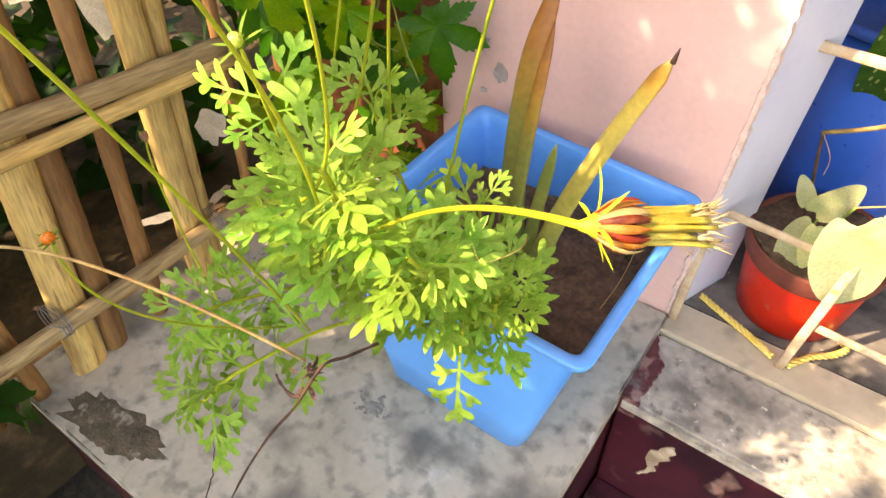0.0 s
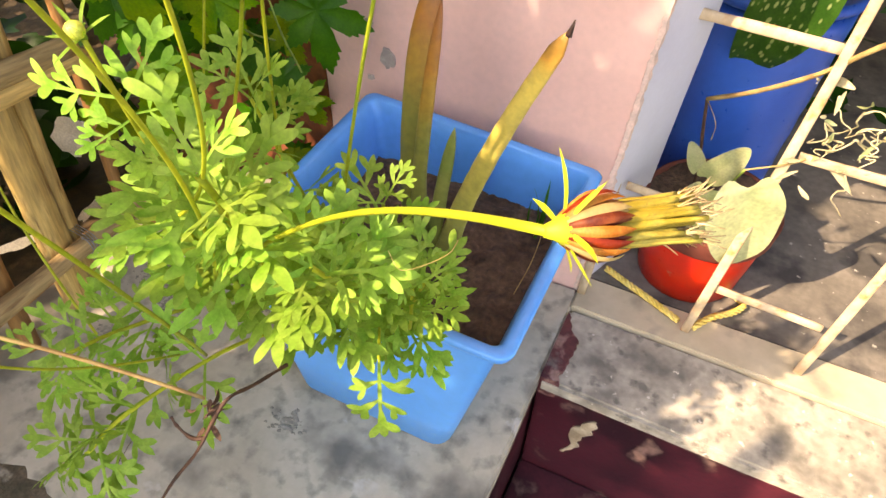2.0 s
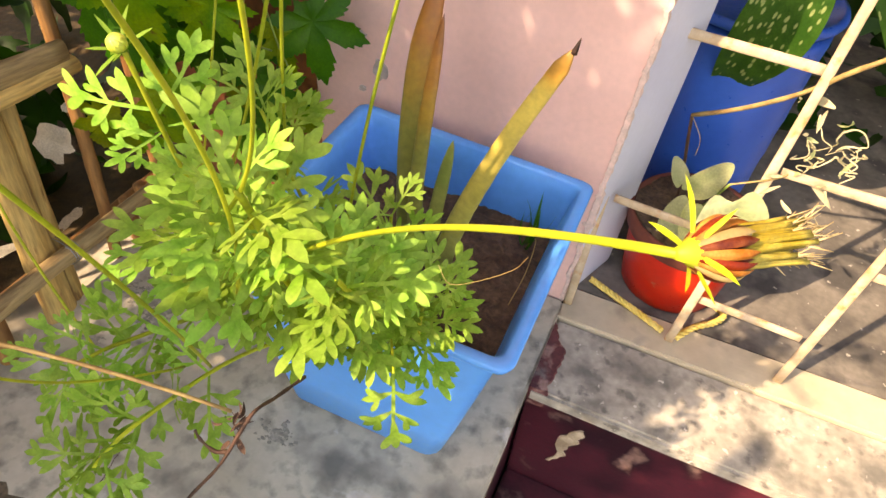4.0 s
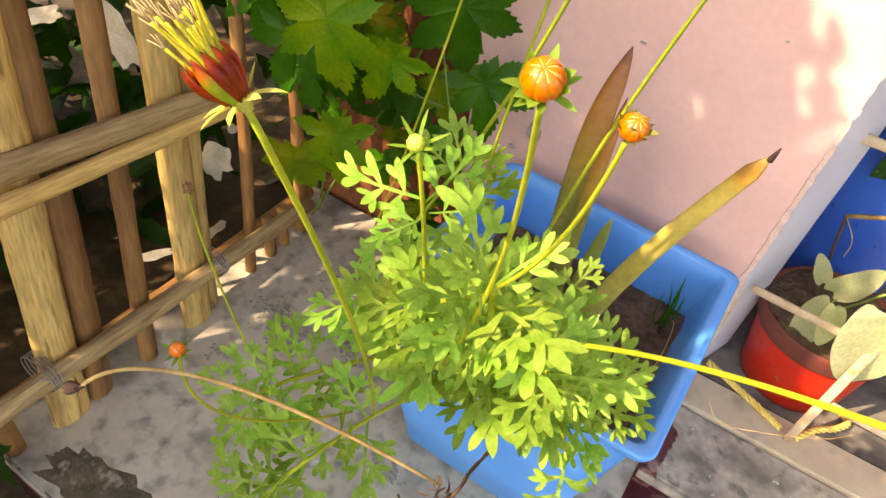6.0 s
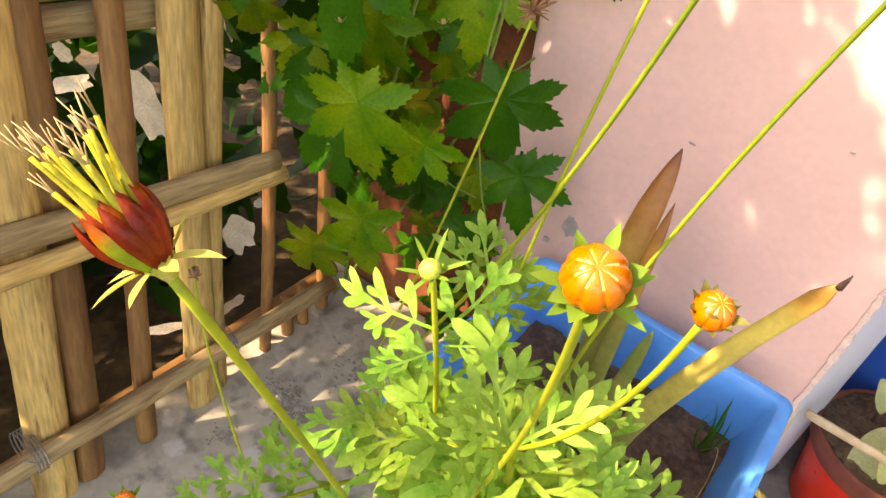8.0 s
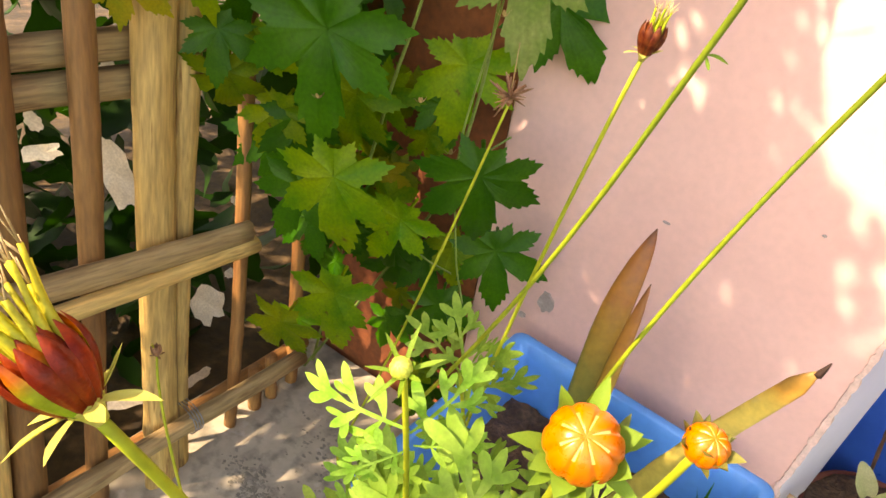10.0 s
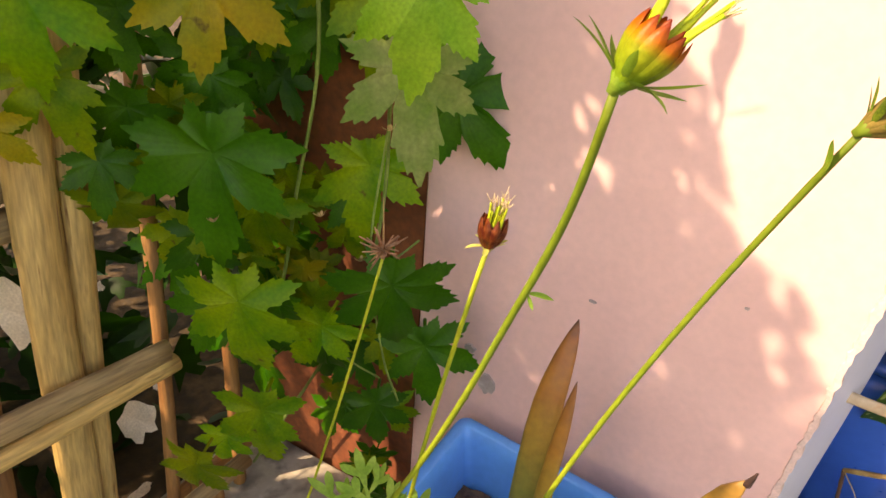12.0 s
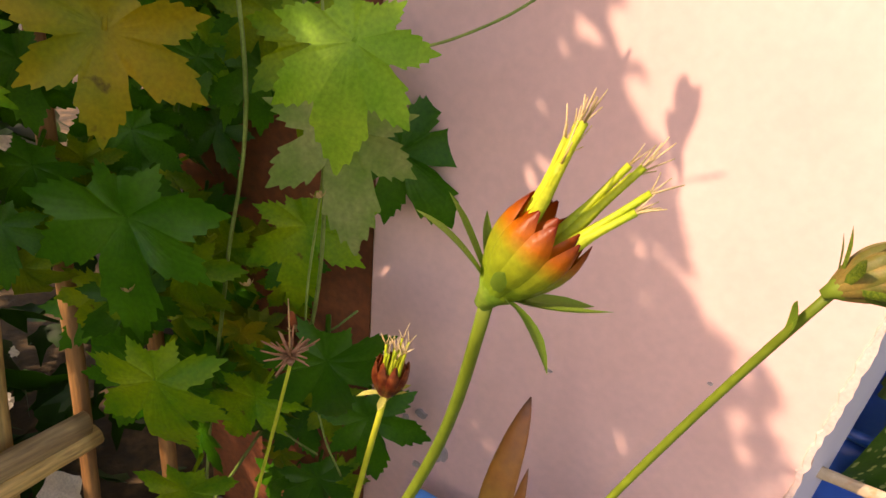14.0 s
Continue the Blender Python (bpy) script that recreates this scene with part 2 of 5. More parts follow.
LIME_SEED = leafy("lime_seed", (0.34, 0.45, 0.03), (0.46, 0.50, 0.04), 120, 0.2, tint=0.15)
OLIVE_SEED = leafy("olive_seed", (0.31, 0.23, 0.03), (0.47, 0.38, 0.09), 120, 0.2, tint=0.35)
SEED_DARK = leafy("dark_scale", (0.075, 0.010, 0.005), (0.20, 0.050, 0.015), 300, 0.15, tint=0.25, rough=0.35)
AWN = leafy("pale_awn", (0.52, 0.38, 0.18), (0.64, 0.50, 0.28), 200, 0.2)
STAR_BROWN = leafy("brown_seed", (0.22, 0.10, 0.055), (0.36, 0.20, 0.11), 120, 0.1, tint=0.3)
ALOE = surface("aloe_skin", (0.16, 0.22, 0.045), (0.26, 0.27, 0.07), 25, 120, 0.45, 0.3, 0.001, grain=0.15,
               spots=(((0.55, 0.55, 0.32), 70, 0.66, 0.72),))
ALOE_BROWN = surface("dried_aloe_skin", (0.15, 0.052, 0.008), (0.24, 0.095, 0.016), 22, 120, 0.5, 0.4, 0.001, grain=0.2)
ALOE_STRAW = surface("straw_aloe_skin", (0.56, 0.38, 0.060), (0.70, 0.53, 0.13), 26, 120, 0.5, 0.4, 0.001, grain=0.2,
                     spots=(((0.62, 0.52, 0.26), 40, 0.60, 0.68),))
ALOE_TIP = surface("scorched_tip", (0.020, 0.008, 0.006), (0.05, 0.018, 0.010), 90, 300, 0.7, 0.6, 0.001)


def along_leaf(m, stops):
    """Colours that change from the foot of a leaf (0) to its tip (1), with a ragged border."""
    nt = m.node_tree
    link = nt.links.new
    co, sep, ramp = nt.nodes.new("ShaderNodeTexCoord"), nt.nodes.new("ShaderNodeSeparateXYZ"), nt.nodes.new("ShaderNodeValToRGB")
    nz, ad, mx = nt.nodes.new("ShaderNodeTexNoise"), nt.nodes.new("ShaderNodeMath"), nt.nodes.new("ShaderNodeMix")
    link(co.outputs["Generated"], sep.inputs[0])
    link(co.outputs["Object"], nz.inputs["Vector"])
    nz.inputs["Scale"].default_value = 38
    ad.operation = "MULTIPLY_ADD"
    link(nz.outputs["Fac"], ad.inputs[0])
    ad.inputs[1].default_value = 0.16
    sub = nt.nodes.new("ShaderNodeMath")
    sub.operation = "SUBTRACT"
    link(sep.outputs[2], sub.inputs[0])
    sub.inputs[1].default_value = 0.08
    link(sub.outputs[0], ad.inputs[2])
    link(ad.outputs[0], ramp.inputs[0])
    for k, (at, c) in enumerate(stops):
        e = ramp.color_ramp.elements[0] if k == 0 else (ramp.color_ramp.elements[-1] if k == len(stops) - 1 else ramp.color_ramp.elements.new(at))
        e.position, e.color = at, (*c, 1)
    hs = [n for n in nt.nodes if n.type == "HUE_SAT"][0]
    was = hs.inputs["Color"].links[0].from_socket
    mx.data_type = "RGBA"
    mx.inputs[0].default_value = 0.75
    link(was, mx.inputs[6])
    link(ramp.outputs[0], mx.inputs[7])
    link(mx.outputs[2], hs.inputs["Color"])
    return m


TONED_STEM = along_leaf(leafy("toned_stem", (0.26, 0.34, 0.03), (0.34, 0.40, 0.035), 25, 0.12, tint=0.1),
                       ((0.0, (0.36, 0.42, 0.035)), (0.50, (0.33, 0.40, 0.035)), (0.80, (0.12, 0.19, 0.02)), (1.0, (0.06, 0.11, 0.012))))
along_leaf(ALOE_STRAW, ((0.0, (0.13, 0.19, 0.05)), (0.32, (0.27, 0.29, 0.07)), (0.58, (0.48, 0.41, 0.10)), (0.84, (0.62, 0.47, 0.11)), (0.92, (0.48, 0.19, 0.03)), (1.0, (0.10, 0.03, 0.015))))
along_leaf(ALOE_BROWN, ((0.0, (0.10, 0.18, 0.04)), (0.54, (0.20, 0.24, 0.05)), (0.70, (0.36, 0.22, 0.03)), (0.84, (0.36, 0.14, 0.018)), (0.96, (0.22, 0.060, 0.010)), (1.0, (0.05, 0.018, 0.010))))
SPECKLED = leafy("speckled_leaf", (0.022, 0.090, 0.010), (0.042, 0.130, 0.016), 12, 0.35, tint=0.1)
nt = SPECKLED.node_tree                                    # pale flecks that run with the leaf's veins
hs = [n for n in nt.nodes if n.type == "HUE_SAT"][0]
co, mp, vo = nt.nodes.new("ShaderNodeTexCoord"), nt.nodes.new("ShaderNodeMapping"), nt.nodes.new("ShaderNodeTexVoronoi")
mr, mx = nt.nodes.new("ShaderNodeMapRange"), nt.nodes.new("ShaderNodeMix")
mp.inputs["Scale"].default_value = (16, 40, 1)
nt.links.new(co.outputs["Object"], mp.inputs[0])
nt.links.new(mp.outputs[0], vo.inputs["Vector"])
vo.inputs["Scale"].default_value = 1.0
mr.inputs[1].default_value, mr.inputs[2].default_value, mr.inputs[3].default_value, mr.inputs[4].default_value = 0.22, 0.34, 1.0, 0.0
nt.links.new(vo.outputs["Distance"], mr.inputs[0])
mx.data_type = "RGBA"
was = hs.inputs["Color"].links[0].from_socket
nt.links.new(mr.outputs[0], mx.inputs[0])
nt.links.new(was, mx.inputs[6])
mx.inputs[7].default_value = (0.32, 0.40, 0.15, 1)
nt.links.new(mx.outputs[2], hs.inputs["Color"])


# ---- mesh helpers ----
class Geo:
    """Vertices and faces of one mesh."""

    def __init__(self):
        self.v, self.f, self.m = [], [], []

    def add(self, verts, faces, slot=0):
        k = len(self.v)
        self.v += [tuple(p) for p in verts]
        self.f += [tuple(i + k for i in f) for f in faces]
        self.m += [slot] * len(faces)
        return self

    def mesh(self, name, mats, smooth=True):
        me = bpy.data.meshes.new(name)
        me.from_pydata(self.v, [], self.f)
        for mt in mats if isinstance(mats, (list, tuple)) else [mats]:
            me.materials.append(mt)
        me.polygons.foreach_set("material_index", self.m)
        me.polygons.foreach_set("use_smooth", [smooth] * len(self.f))
        me.update()
        return me


def thing(name, loc, label, category, group="", kind=""):
    ob = new(name)
    ob.location = loc
    ob.empty_display_size = 0.02
    return tagged(ob, label, category, group, kind)


def part(name, geo, material, parent, label="", smooth=True, local=None):
    """One mesh under a thing or part. Its points are in the world unless local (a pose in the world) is given."""
    me = geo if isinstance(geo, bpy.types.Mesh) else geo.mesh(name, material, smooth)
    ob = new(name, me)
    base = parent
    total = Matrix.Identity(4)
    while base is not None:
        total = (base.matrix_parent_inverse @ base.matrix_basis) @ total
        base = base.parent
    ob.parent = parent
    ob.matrix_parent_inverse = total.inverted()
    if local is not None:
        ob.matrix_basis = local
    return tagged(ob, label)


def solid(name, geo, material, label, category, kind="", group="", smooth=True):
    return tagged(new(name, geo.mesh(name, material, smooth)), label, category, group, kind)


def curve_points(pts, n):
    """n + 1 points along a smooth line through pts."""
    pts = [Vector(p) for p in pts]
    if len(pts) == 2:
        return [pts[0].lerp(pts[1], i / n) for i in range(n + 1)]
    ext = [pts[0] * 2 - pts[1]] + pts + [pts[-1] * 2 - pts[-2]]
    out = []
    for i in range(n + 1):
        u = i / n * (len(pts) - 1)
        k = min(int(u), len(pts) - 2)
        s = u - k
        a, b, c, d = ext[k:k + 4]
        out.append(0.5 * ((2 * b) + (c - a) * s + (2 * a - 5 * b + 4 * c - d) * s * s + (3 * b - a - 3 * c + d) * s ** 3))
    return out


def bezier(a, b, c, n=14):
    a, b, c = Vector(a), Vector(b), Vector(c)
    return [(1 - s) ** 2 * a + 2 * s * (1 - s) * b + s * s * c for s in (i / n for i in range(n + 1))]


def tube(geo, line, r, sides=7, slot=0, wobble=0.0, seed=0, caps=True):
    """A round stem along line; r: one radius or one for each end, or a function of 0..1."""
    rng = random.Random(seed)
    n = len(line)
    rad = r if callable(r) else ((lambda s: r) if isinstance(r, (int, float)) else (lambda s: r[0] + (r[1] - r[0]) * s))
    t0 = (line[1] - line[0]).normalized()
    u = t0.orthogonal().normalized()
    verts, faces = [], []
    for i, p in enumerate(line):
        t = (line[min(i + 1, n - 1)] - line[max(i - 1, 0)]).normalized()
        u = (u - t * u.dot(t)).normalized()
        w = t.cross(u)
        k = rad(i / (n - 1)) * (1 + wobble * rng.uniform(-1, 1))
        verts += [p + (u * math.cos(a) + w * math.sin(a)) * k for a in (2 * math.pi * j / sides for j in range(sides))]
    for i in range(n - 1):
        for j in range(sides):
            a, b = i * sides + j, i * sides + (j + 1) % sides
            faces.append((a, b, b + sides, a + sides))
    if caps:
        faces += [tuple(range(sides))[::-1], tuple(range((n - 1) * sides, n * sides))]
    return geo.add(verts, faces, slot)


def box(geo, lo, hi, slot=0, bevel=0.0, cuts=0, wear=0.0, seed=0):
    """A block with chamfered, slightly uneven upper edges."""
    bm = bmesh.new()
    bmesh.ops.create_cube(bm, size=1)
    lo, hi = Vector(lo), Vector(hi)
    for v in bm.verts:
        v.co = Vector((lo[i] + (v.co[i] + 0.5) * (hi[i] - lo[i]) for i in range(3)))
    if bevel:
        bmesh.ops.bevel(bm, geom=bm.edges[:], offset=bevel, segments=2, affect="EDGES")
    if cuts:
        bmesh.ops.subdivide_edges(bm, edges=[e for e in bm.edges if e.calc_length() > 0.05], cuts=cuts, use_grid_fill=True)
    if wear:
        rng = random.Random(seed)
        off = Vector((rng.random() * 9, rng.random() * 9, 0))
        for v in bm.verts:
            v.co += noise.noise_vector(v.co * 14 + off) * wear
    bm.verts.index_update()
    geo.add([v.co.copy() for v in bm.verts], [[v.index for v in f.verts] for f in bm.faces], slot)
    bm.free()
    return geo


def batten(geo, p0, p1, width, thick, face=(1, 0, 0), seed=0, nodes=True, bulge=0.5):
    """A split stave: bowed front, rough sides, swollen nodes. Built along its own z; returns the pose for it."""
    rng = random.Random(seed)
    p0, p1, face = Vector(p0), Vector(p1), Vector(face)
    z = (p1 - p0).normalized()
    x = (face - z * face.dot(z)).normalized()
    y = z.cross(x)
    length = (p1 - p0).length
    n = max(10, int(length / 0.025))
    sec = []
    for k in range(12):
        a = 2 * math.pi * k / 12
        sx, sy = math.cos(a), math.sin(a)
        sec.append((math.copysign(abs(sx) ** 0.55, sx) * (1 if sx > 0 else 0.7), math.copysign(abs(sy) ** 0.6, sy)))
    verts, faces = [], []
    at = [rng.uniform(0.1, 0.3) + 0.24 * i for i in range(12)]
    for i in range(n + 1):
        s = i / n * length
        node = sum(math.exp(-((s - q) / 0.006) ** 2) for q in at) * 0.10 if nodes else 0
        w = width / 2 * (1 + 0.05 * math.sin(s * 9 + seed) + rng.uniform(-0.03, 0.03) + node * 0.4)
        d = thick / 2 * (1 + rng.uniform(-0.06, 0.06) + node)
        bend = 0.004 * math.sin(s * 5 + seed * 1.7)
        for sx, sy in sec:
            verts.append((sx * d * (1 + bulge * (1 - sy * sy) * (sx > 0)) + bend * 0.5, sy * w + bend, s))
    for i in range(n):
        for k in range(12):
            a, b = i * 12 + k, i * 12 + (k + 1) % 12
            faces.append((a, b, b + 12, a + 12))
    faces += [tuple(range(12))[::-1], tuple(range(n * 12, n * 12 + 12))]
    geo.add(verts, faces)
    m = Matrix((x, y, z)).transposed().to_4x4()
    m.translation = p0
    return m


def blade(geo, p, ang, length, width, slot=0, lift=0.0, fold=0.2, n=6, tip=1.0, base=0.25):
    """One lobe of a leaf in the xy plane, folded along its midrib."""
    c, s = math.cos(ang), math.sin(ang)
    verts, faces = [], []
    for i in range(n + 1):
        u = i / n
        w = width / 2 * (base + (1 - base) * math.sin(min(u / 0.62, 1) * math.pi / 2)) * (1 if u < 0.62 else math.cos((u - 0.62) / 0.38 * math.pi / 2) ** (0.7 * tip) + 0.02)
        x, z = u * length, lift * u * u * length
        for side in (-1, 0, 1):
            lx, ly = x, side * w
            verts.append((p[0] + c * lx - s * ly, p[1] + s * lx + c * ly, z + abs(side) * w * fold))
    for i in range(n):
        for k in range(2):
            a = i * 3 + k
            faces.append((a, a + 1, a + 4, a + 3))
    return geo.add(verts, faces, slot)


def aim(loc, along, normal, size=1.0):
    """A pose whose x runs along, and whose z faces normal."""
    x = Vector(along).normalized()
    z = Vector(normal)
    z = (z - x * z.dot(x)).normalized()
    m = Matrix((x, z.cross(x), z)).transposed().to_4x4() @ Matrix.Scale(size, 4)
    m.translation = Vector(loc)
    return m


# ---- the setting ----
g = box(Geo(), (-60, -60, -0.42), (60, 60, -0.30), 0)
solid("ground", g, GROUND_DARK, "dark earth below the plinth, with deep shade in its colour", "ground", "structure", smooth=False)

g = box(Geo(), (-0.43, -0.648, -0.035), (0.345, 0.03, 0.0), 0, 0.004, 6, 0.0016, 1)
ledge = solid("ledge_top", g, CEMENT, "grey stained cement top of a low plinth", "plinth", "structure", smooth=False)
line = curve_points([(0.005, -0.648, 0.0005), (-0.022, -0.600, 0.0005), (-0.050, -0.560, 0.0005), (-0.085, -0.528, 0.0005), (-0.10, -0.47, 0.0005)], 30)
rng = random.Random(8)
line = [p + Vector((rng.uniform(-0.0022, 0.0022), 0, 0)) for p in line]
part("crack", tube(Geo(), line, lambda s: 0.0011 * (1 - 0.7 * s), 4), SOIL, ledge, "hairline crack with dirt in it")
v, f, n = [(-0.218, -0.604, 0.0022)], [], 40
for q in (0.5, 1.0):
    for i in range(n):
        a = 2 * math.pi * i / n
        r = q * (1 + 0.35 * noise.noise((math.cos(a) * 2, math.sin(a) * 2, 4)) + 0.25 * noise.noise((math.cos(a) * 6, math.sin(a) * 6, 9)))
        v.append((-0.218 + (0.105 * math.cos(a) + 0.03 * math.sin(a)) * r, max(-0.646, -0.604 + 0.046 * math.sin(a) * r), 0.0024 - 0.0034 * q ** 3 + 0.0012 * noise.noise((a * 3, q * 4, 2))))
f = [(0, 1 + i, 1 + (i + 1) % n) for i in range(n)] + [(1 + i, 1 + n + i, 1 + n + (i + 1) % n, 1 + (i + 1) % n) for i in range(n)]
part("worn_patch", Geo().add(v, f), WORN, ledge, "rough brown patch where the cement skin is gone")


def mould(x, y, rx, ry, count, seed):
    """A patch of small dark specks, thick in the middle."""
    rng = random.Random(seed)
    geo = Geo()
    for _ in range(count):
        u, v = rng.gauss(0, 0.5), rng.gauss(0, 0.5)
        px, py = x + rx * u, y + ry * v
        if px > 0.338 or py > 0.02:
            continue
        r = rng.uniform(0.0008, 0.0036) * (1.25 - 0.4 * min(1.5, math.hypot(u, v)))
        ring = [r * rng.uniform(0.5, 1.3) for _ in range(9)]
        z = 0.0021 + rng.uniform(0, 0.0003)
        geo.add([(px, py, z + 0.0001)] + [(px + 1.4 * q * math.cos(0.698 * i), py + q * math.sin(0.698 * i), z - 0.0009) for i, q in enumerate(ring)], [(0, 1 + i, 1 + (i + 1) % 9) for i in range(9)])
    tagged(part("mould_stain", geo, MOULD, ledge, "blackish specks of mould on the cement"), kind="stuff")


MOULD_SPOTS = ((-0.24, -0.255, 0.050, 0.030, 160), (-0.20, -0.285, 0.040, 0.030, 120), (-0.17, -0.13, 0.090, 0.060, 220), (-0.26, -0.36, 0.020, 0.020, 40), (0.07, -0.366, 0.026, 0.016, 60),
               (-0.10, -0.22, 0.050, 0.050, 150))
for k, row in enumerate(MOULD_SPOTS):
    mould(*row, 200 + k)
g = box(Geo(), (-0.425, -0.642, -0.32), (0.340, 0.03, -0.035), 0, 0.003)
solid("ledge_face", g, MAROON, "glossy maroon painted side of the plinth", "plinth", "structure", smooth=False)
g = box(Geo(), (0.345, -0.150, -0.03), (2.2, -0.008, -0.002), 0, 0.005, 8, 0.0018, 2)
solid("step_tread", g, CEMENT_STEP, "worn grey cement step with pale flecks", "step", "structure", smooth=False)
g = box(Geo(), (0.345, -0.144, -0.32), (2.2, 0.03, -0.03), 0, 0.003)
step_face = solid("step_face", g, MAROON, "maroon painted front of the cement step", "step", "structure", smooth=False)
def flake(name, pts, y, mt, label, host):
    """A thin torn patch standing on an upright face."""
    geo, n = Geo(), len(pts)
    v = [(x, y, z) for x, z in pts] + [(x, y + 0.004, z) for x, z in pts]
    geo.add(v, [tuple(range(n))] + [(i, i + n, (i + 1) % n + n, (i + 1) % n) for i in range(n)])
    return part(name, geo, mt, host, label, smooth=False)


rng = random.Random(15)
way = curve_points([(0.404, 0, -0.180), (0.418, 0, -0.150), (0.413, 0, -0.115), (0.428, 0, -0.085), (0.437, 0, -0.062)], 14)
edge = [(p.x + (0.003 + 0.012 * math.sin(3.1 * (i / 14) ** 1.6)) * rng.uniform(0.5, 1.3), p.z) for i, p in enumerate(way)]
edge += [(p.x - (0.002 + 0.007 * math.sin(3.1 * (i / 14) ** 1.6)) * rng.uniform(0.5, 1.3), p.z) for i, p in list(enumerate(way))[::-1]]
flake("paint_patch", edge, -0.1465, CREAM, "cream patch where the maroon paint peeled", step_face)
v, m = [], 40
for i in range(m + 1):
    q = i / m
    y = -0.1485 + 0.128 * q
    x = 0.3755 + 0.010 * noise.noise((y * 24, 0.4, 2)) + 0.005 * noise.noise((y * 110, 1.4, 2)) - 0.026 * max(0, q - 0.62) / 0.38
    v += [(0.3455, y, 0.0022), (x - 0.002, y, 0.0022), (x, y, -0.0035)]
v += [(0.3455, -0.1485, -0.04), (0.372, -0.1485, -0.04)]
f = [(3 * i + k, 3 * i + k + 1, 3 * i + k + 4, 3 * i + k + 3) for i in range(m) for k in range(2)] + [(0, len(v) - 2, len(v) - 1, 2, 1)]
g = Geo().add(v, f)
solid("maroon_margin", g, MAROON_WORN, "maroon painted strip along the step", "trim", "structure", smooth=False)
g = box(Geo(), (0.345, -0.40, -0.34), (2.2, -0.144, -0.262), 0, 0.004)
solid("lower_tread", g, MAROON, "maroon lower tread of the step", "step", "structure", smooth=False)
g = box(Geo(), (0.345, -0.008, -0.05), (2.2, 0.062, 0.003), 0, 0.002, 8, 0.0015, 3)
solid("threshold", g, BEIGE, "beige cement threshold strip", "threshold", "structure", smooth=False)
g = box(Geo(), (0.30, 0.062, -0.06), (2.2, 1.62, 0.0), 0, 0.003, 8, 0.0012, 4)
solid("floor", g, FLOOR, "grey cement floor behind the step", "floor", "structure", smooth=False)

# carried back to y = 1.10 to keep sky light from the door side
g = box(Geo(), (-0.095, 0.03, -0.30), (0.341, 1.10, 2.4), 0, 0.004, 14, 0.0016, 6)
LEAN = 0.047                                               # the door side of the wall is out of plumb
g.v = [(x + LEAN * z if x > 0.30 else x, y, z) for x, y, z in g.v]
wall = solid("wall_north", g, PINK, "pink painted plaster wall with small chips", "wall", "structure", smooth=False)
g = box(Geo(), (-0.40, 0.036, -0.30), (-0.095, 1.10, 2.4), 0, 0.003, 10, 0.003, 7)
solid("wall_north_west", g, RED_BROWN_WALL, "red-brown plaster wall behind the vine", "wall", "structure", smooth=False)
g = box(Geo(), (-4.0, 2.4, -0.30), (3.0, 2.55, 2.2), 0, 0.003)
solid("wall_back", g, LIME, "pale limewashed wall at the end of the yard", "wall", "structure", smooth=False)


# unseen ceiling and walls added to darken the room and the pot
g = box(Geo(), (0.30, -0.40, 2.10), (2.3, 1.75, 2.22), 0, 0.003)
solid("ceiling", g, ROOM, "added grey ceiling with an unseen eave that blocks sky light", "ceiling", "structure", smooth=False)
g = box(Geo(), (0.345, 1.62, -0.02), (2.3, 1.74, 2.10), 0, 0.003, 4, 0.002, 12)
solid("wall_room", g, ROOM, "added plaster wall closing the room, coloured dim", "wall", "structure", smooth=False)
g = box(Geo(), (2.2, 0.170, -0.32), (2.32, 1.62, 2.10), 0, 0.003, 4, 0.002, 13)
solid("wall_east", g, ROOM, "added plaster side wall of the room, coloured dim", "wall", "structure", smooth=False)


def chip(x, z, rx, rz, seed, name="plaster_chip"):
    """A flake of lost paint: an irregular shallow patch on the wall."""
    rng = random.Random(seed)
    geo, n = Geo(), 18
    ring = [1 + rng.uniform(-0.25, 0.25) for _ in range(n)]
    v = [(x, 0.0272, z)]
    v += [(x + rx * ring[i] * math.cos(2 * math.pi * i / n), 0.0272, z + rz * ring[i] * math.sin(2 * math.pi * i / n)) for i in range(n)]
    v += [(x + 1.06 * rx * ring[i] * math.cos(2 * math.pi * i / n), 0.0335, z + 1.06 * rz * ring[i] * math.sin(2 * math.pi * i / n)) for i in range(n)]
    f = [(0, 1 + (i + 1) % n, 1 + i) for i in range(n)] + [(1 + i, 1 + (i + 1) % n, 1 + n + (i + 1) % n, 1 + n + i) for i in range(n)]
    geo.add(v, f)
    return part(name, geo, PINK_CHIP, wall, smooth=False)


for k, (x, z, rx, rz) in enumerate([(0.014, 0.321, 0.010, 0.015), (-0.015, 0.283, 0.005, 0.004), (-0.015, 0.366, 0.007, 0.005), (-0.035, 0.35, 0.004, 0.004),
                                    (0.125, 0.497, 0.004, 0.0012), (0.27, 0.55, 0.002, 0.001)]):
    chip(x, z, rx, rz, k)

# broken plaster edge beside the door jamb
rng = random.Random(61)
v, f = [], []
for i in range(281):
    z = i * 0.005
    jag = 0.0035 * noise.noise((z * 22, 3.1, 0)) + 0.0030 * noise.noise((z * 90, 1.7, 0)) + (0.004 if rng.random() < 0.05 else 0)
    x = 0.3405 + LEAN * z
    v += [(x - 0.0045 - 2.2 * abs(jag), 0.0345, z), (x - 0.003 - 1.5 * abs(jag), 0.0282, z), (x + 0.0015 + jag, 0.0284, z), (x + 0.003 + jag, 0.040, z)]
f = [(4 * i + k, 4 * i + k + 1, 4 * i + k + 5, 4 * i + k + 4) for i in range(280) for k in range(3)]
part("plaster_edge", Geo().add(v, f), PINK_EDGE, wall, "crumbling bare edge of the plaster", smooth=False)

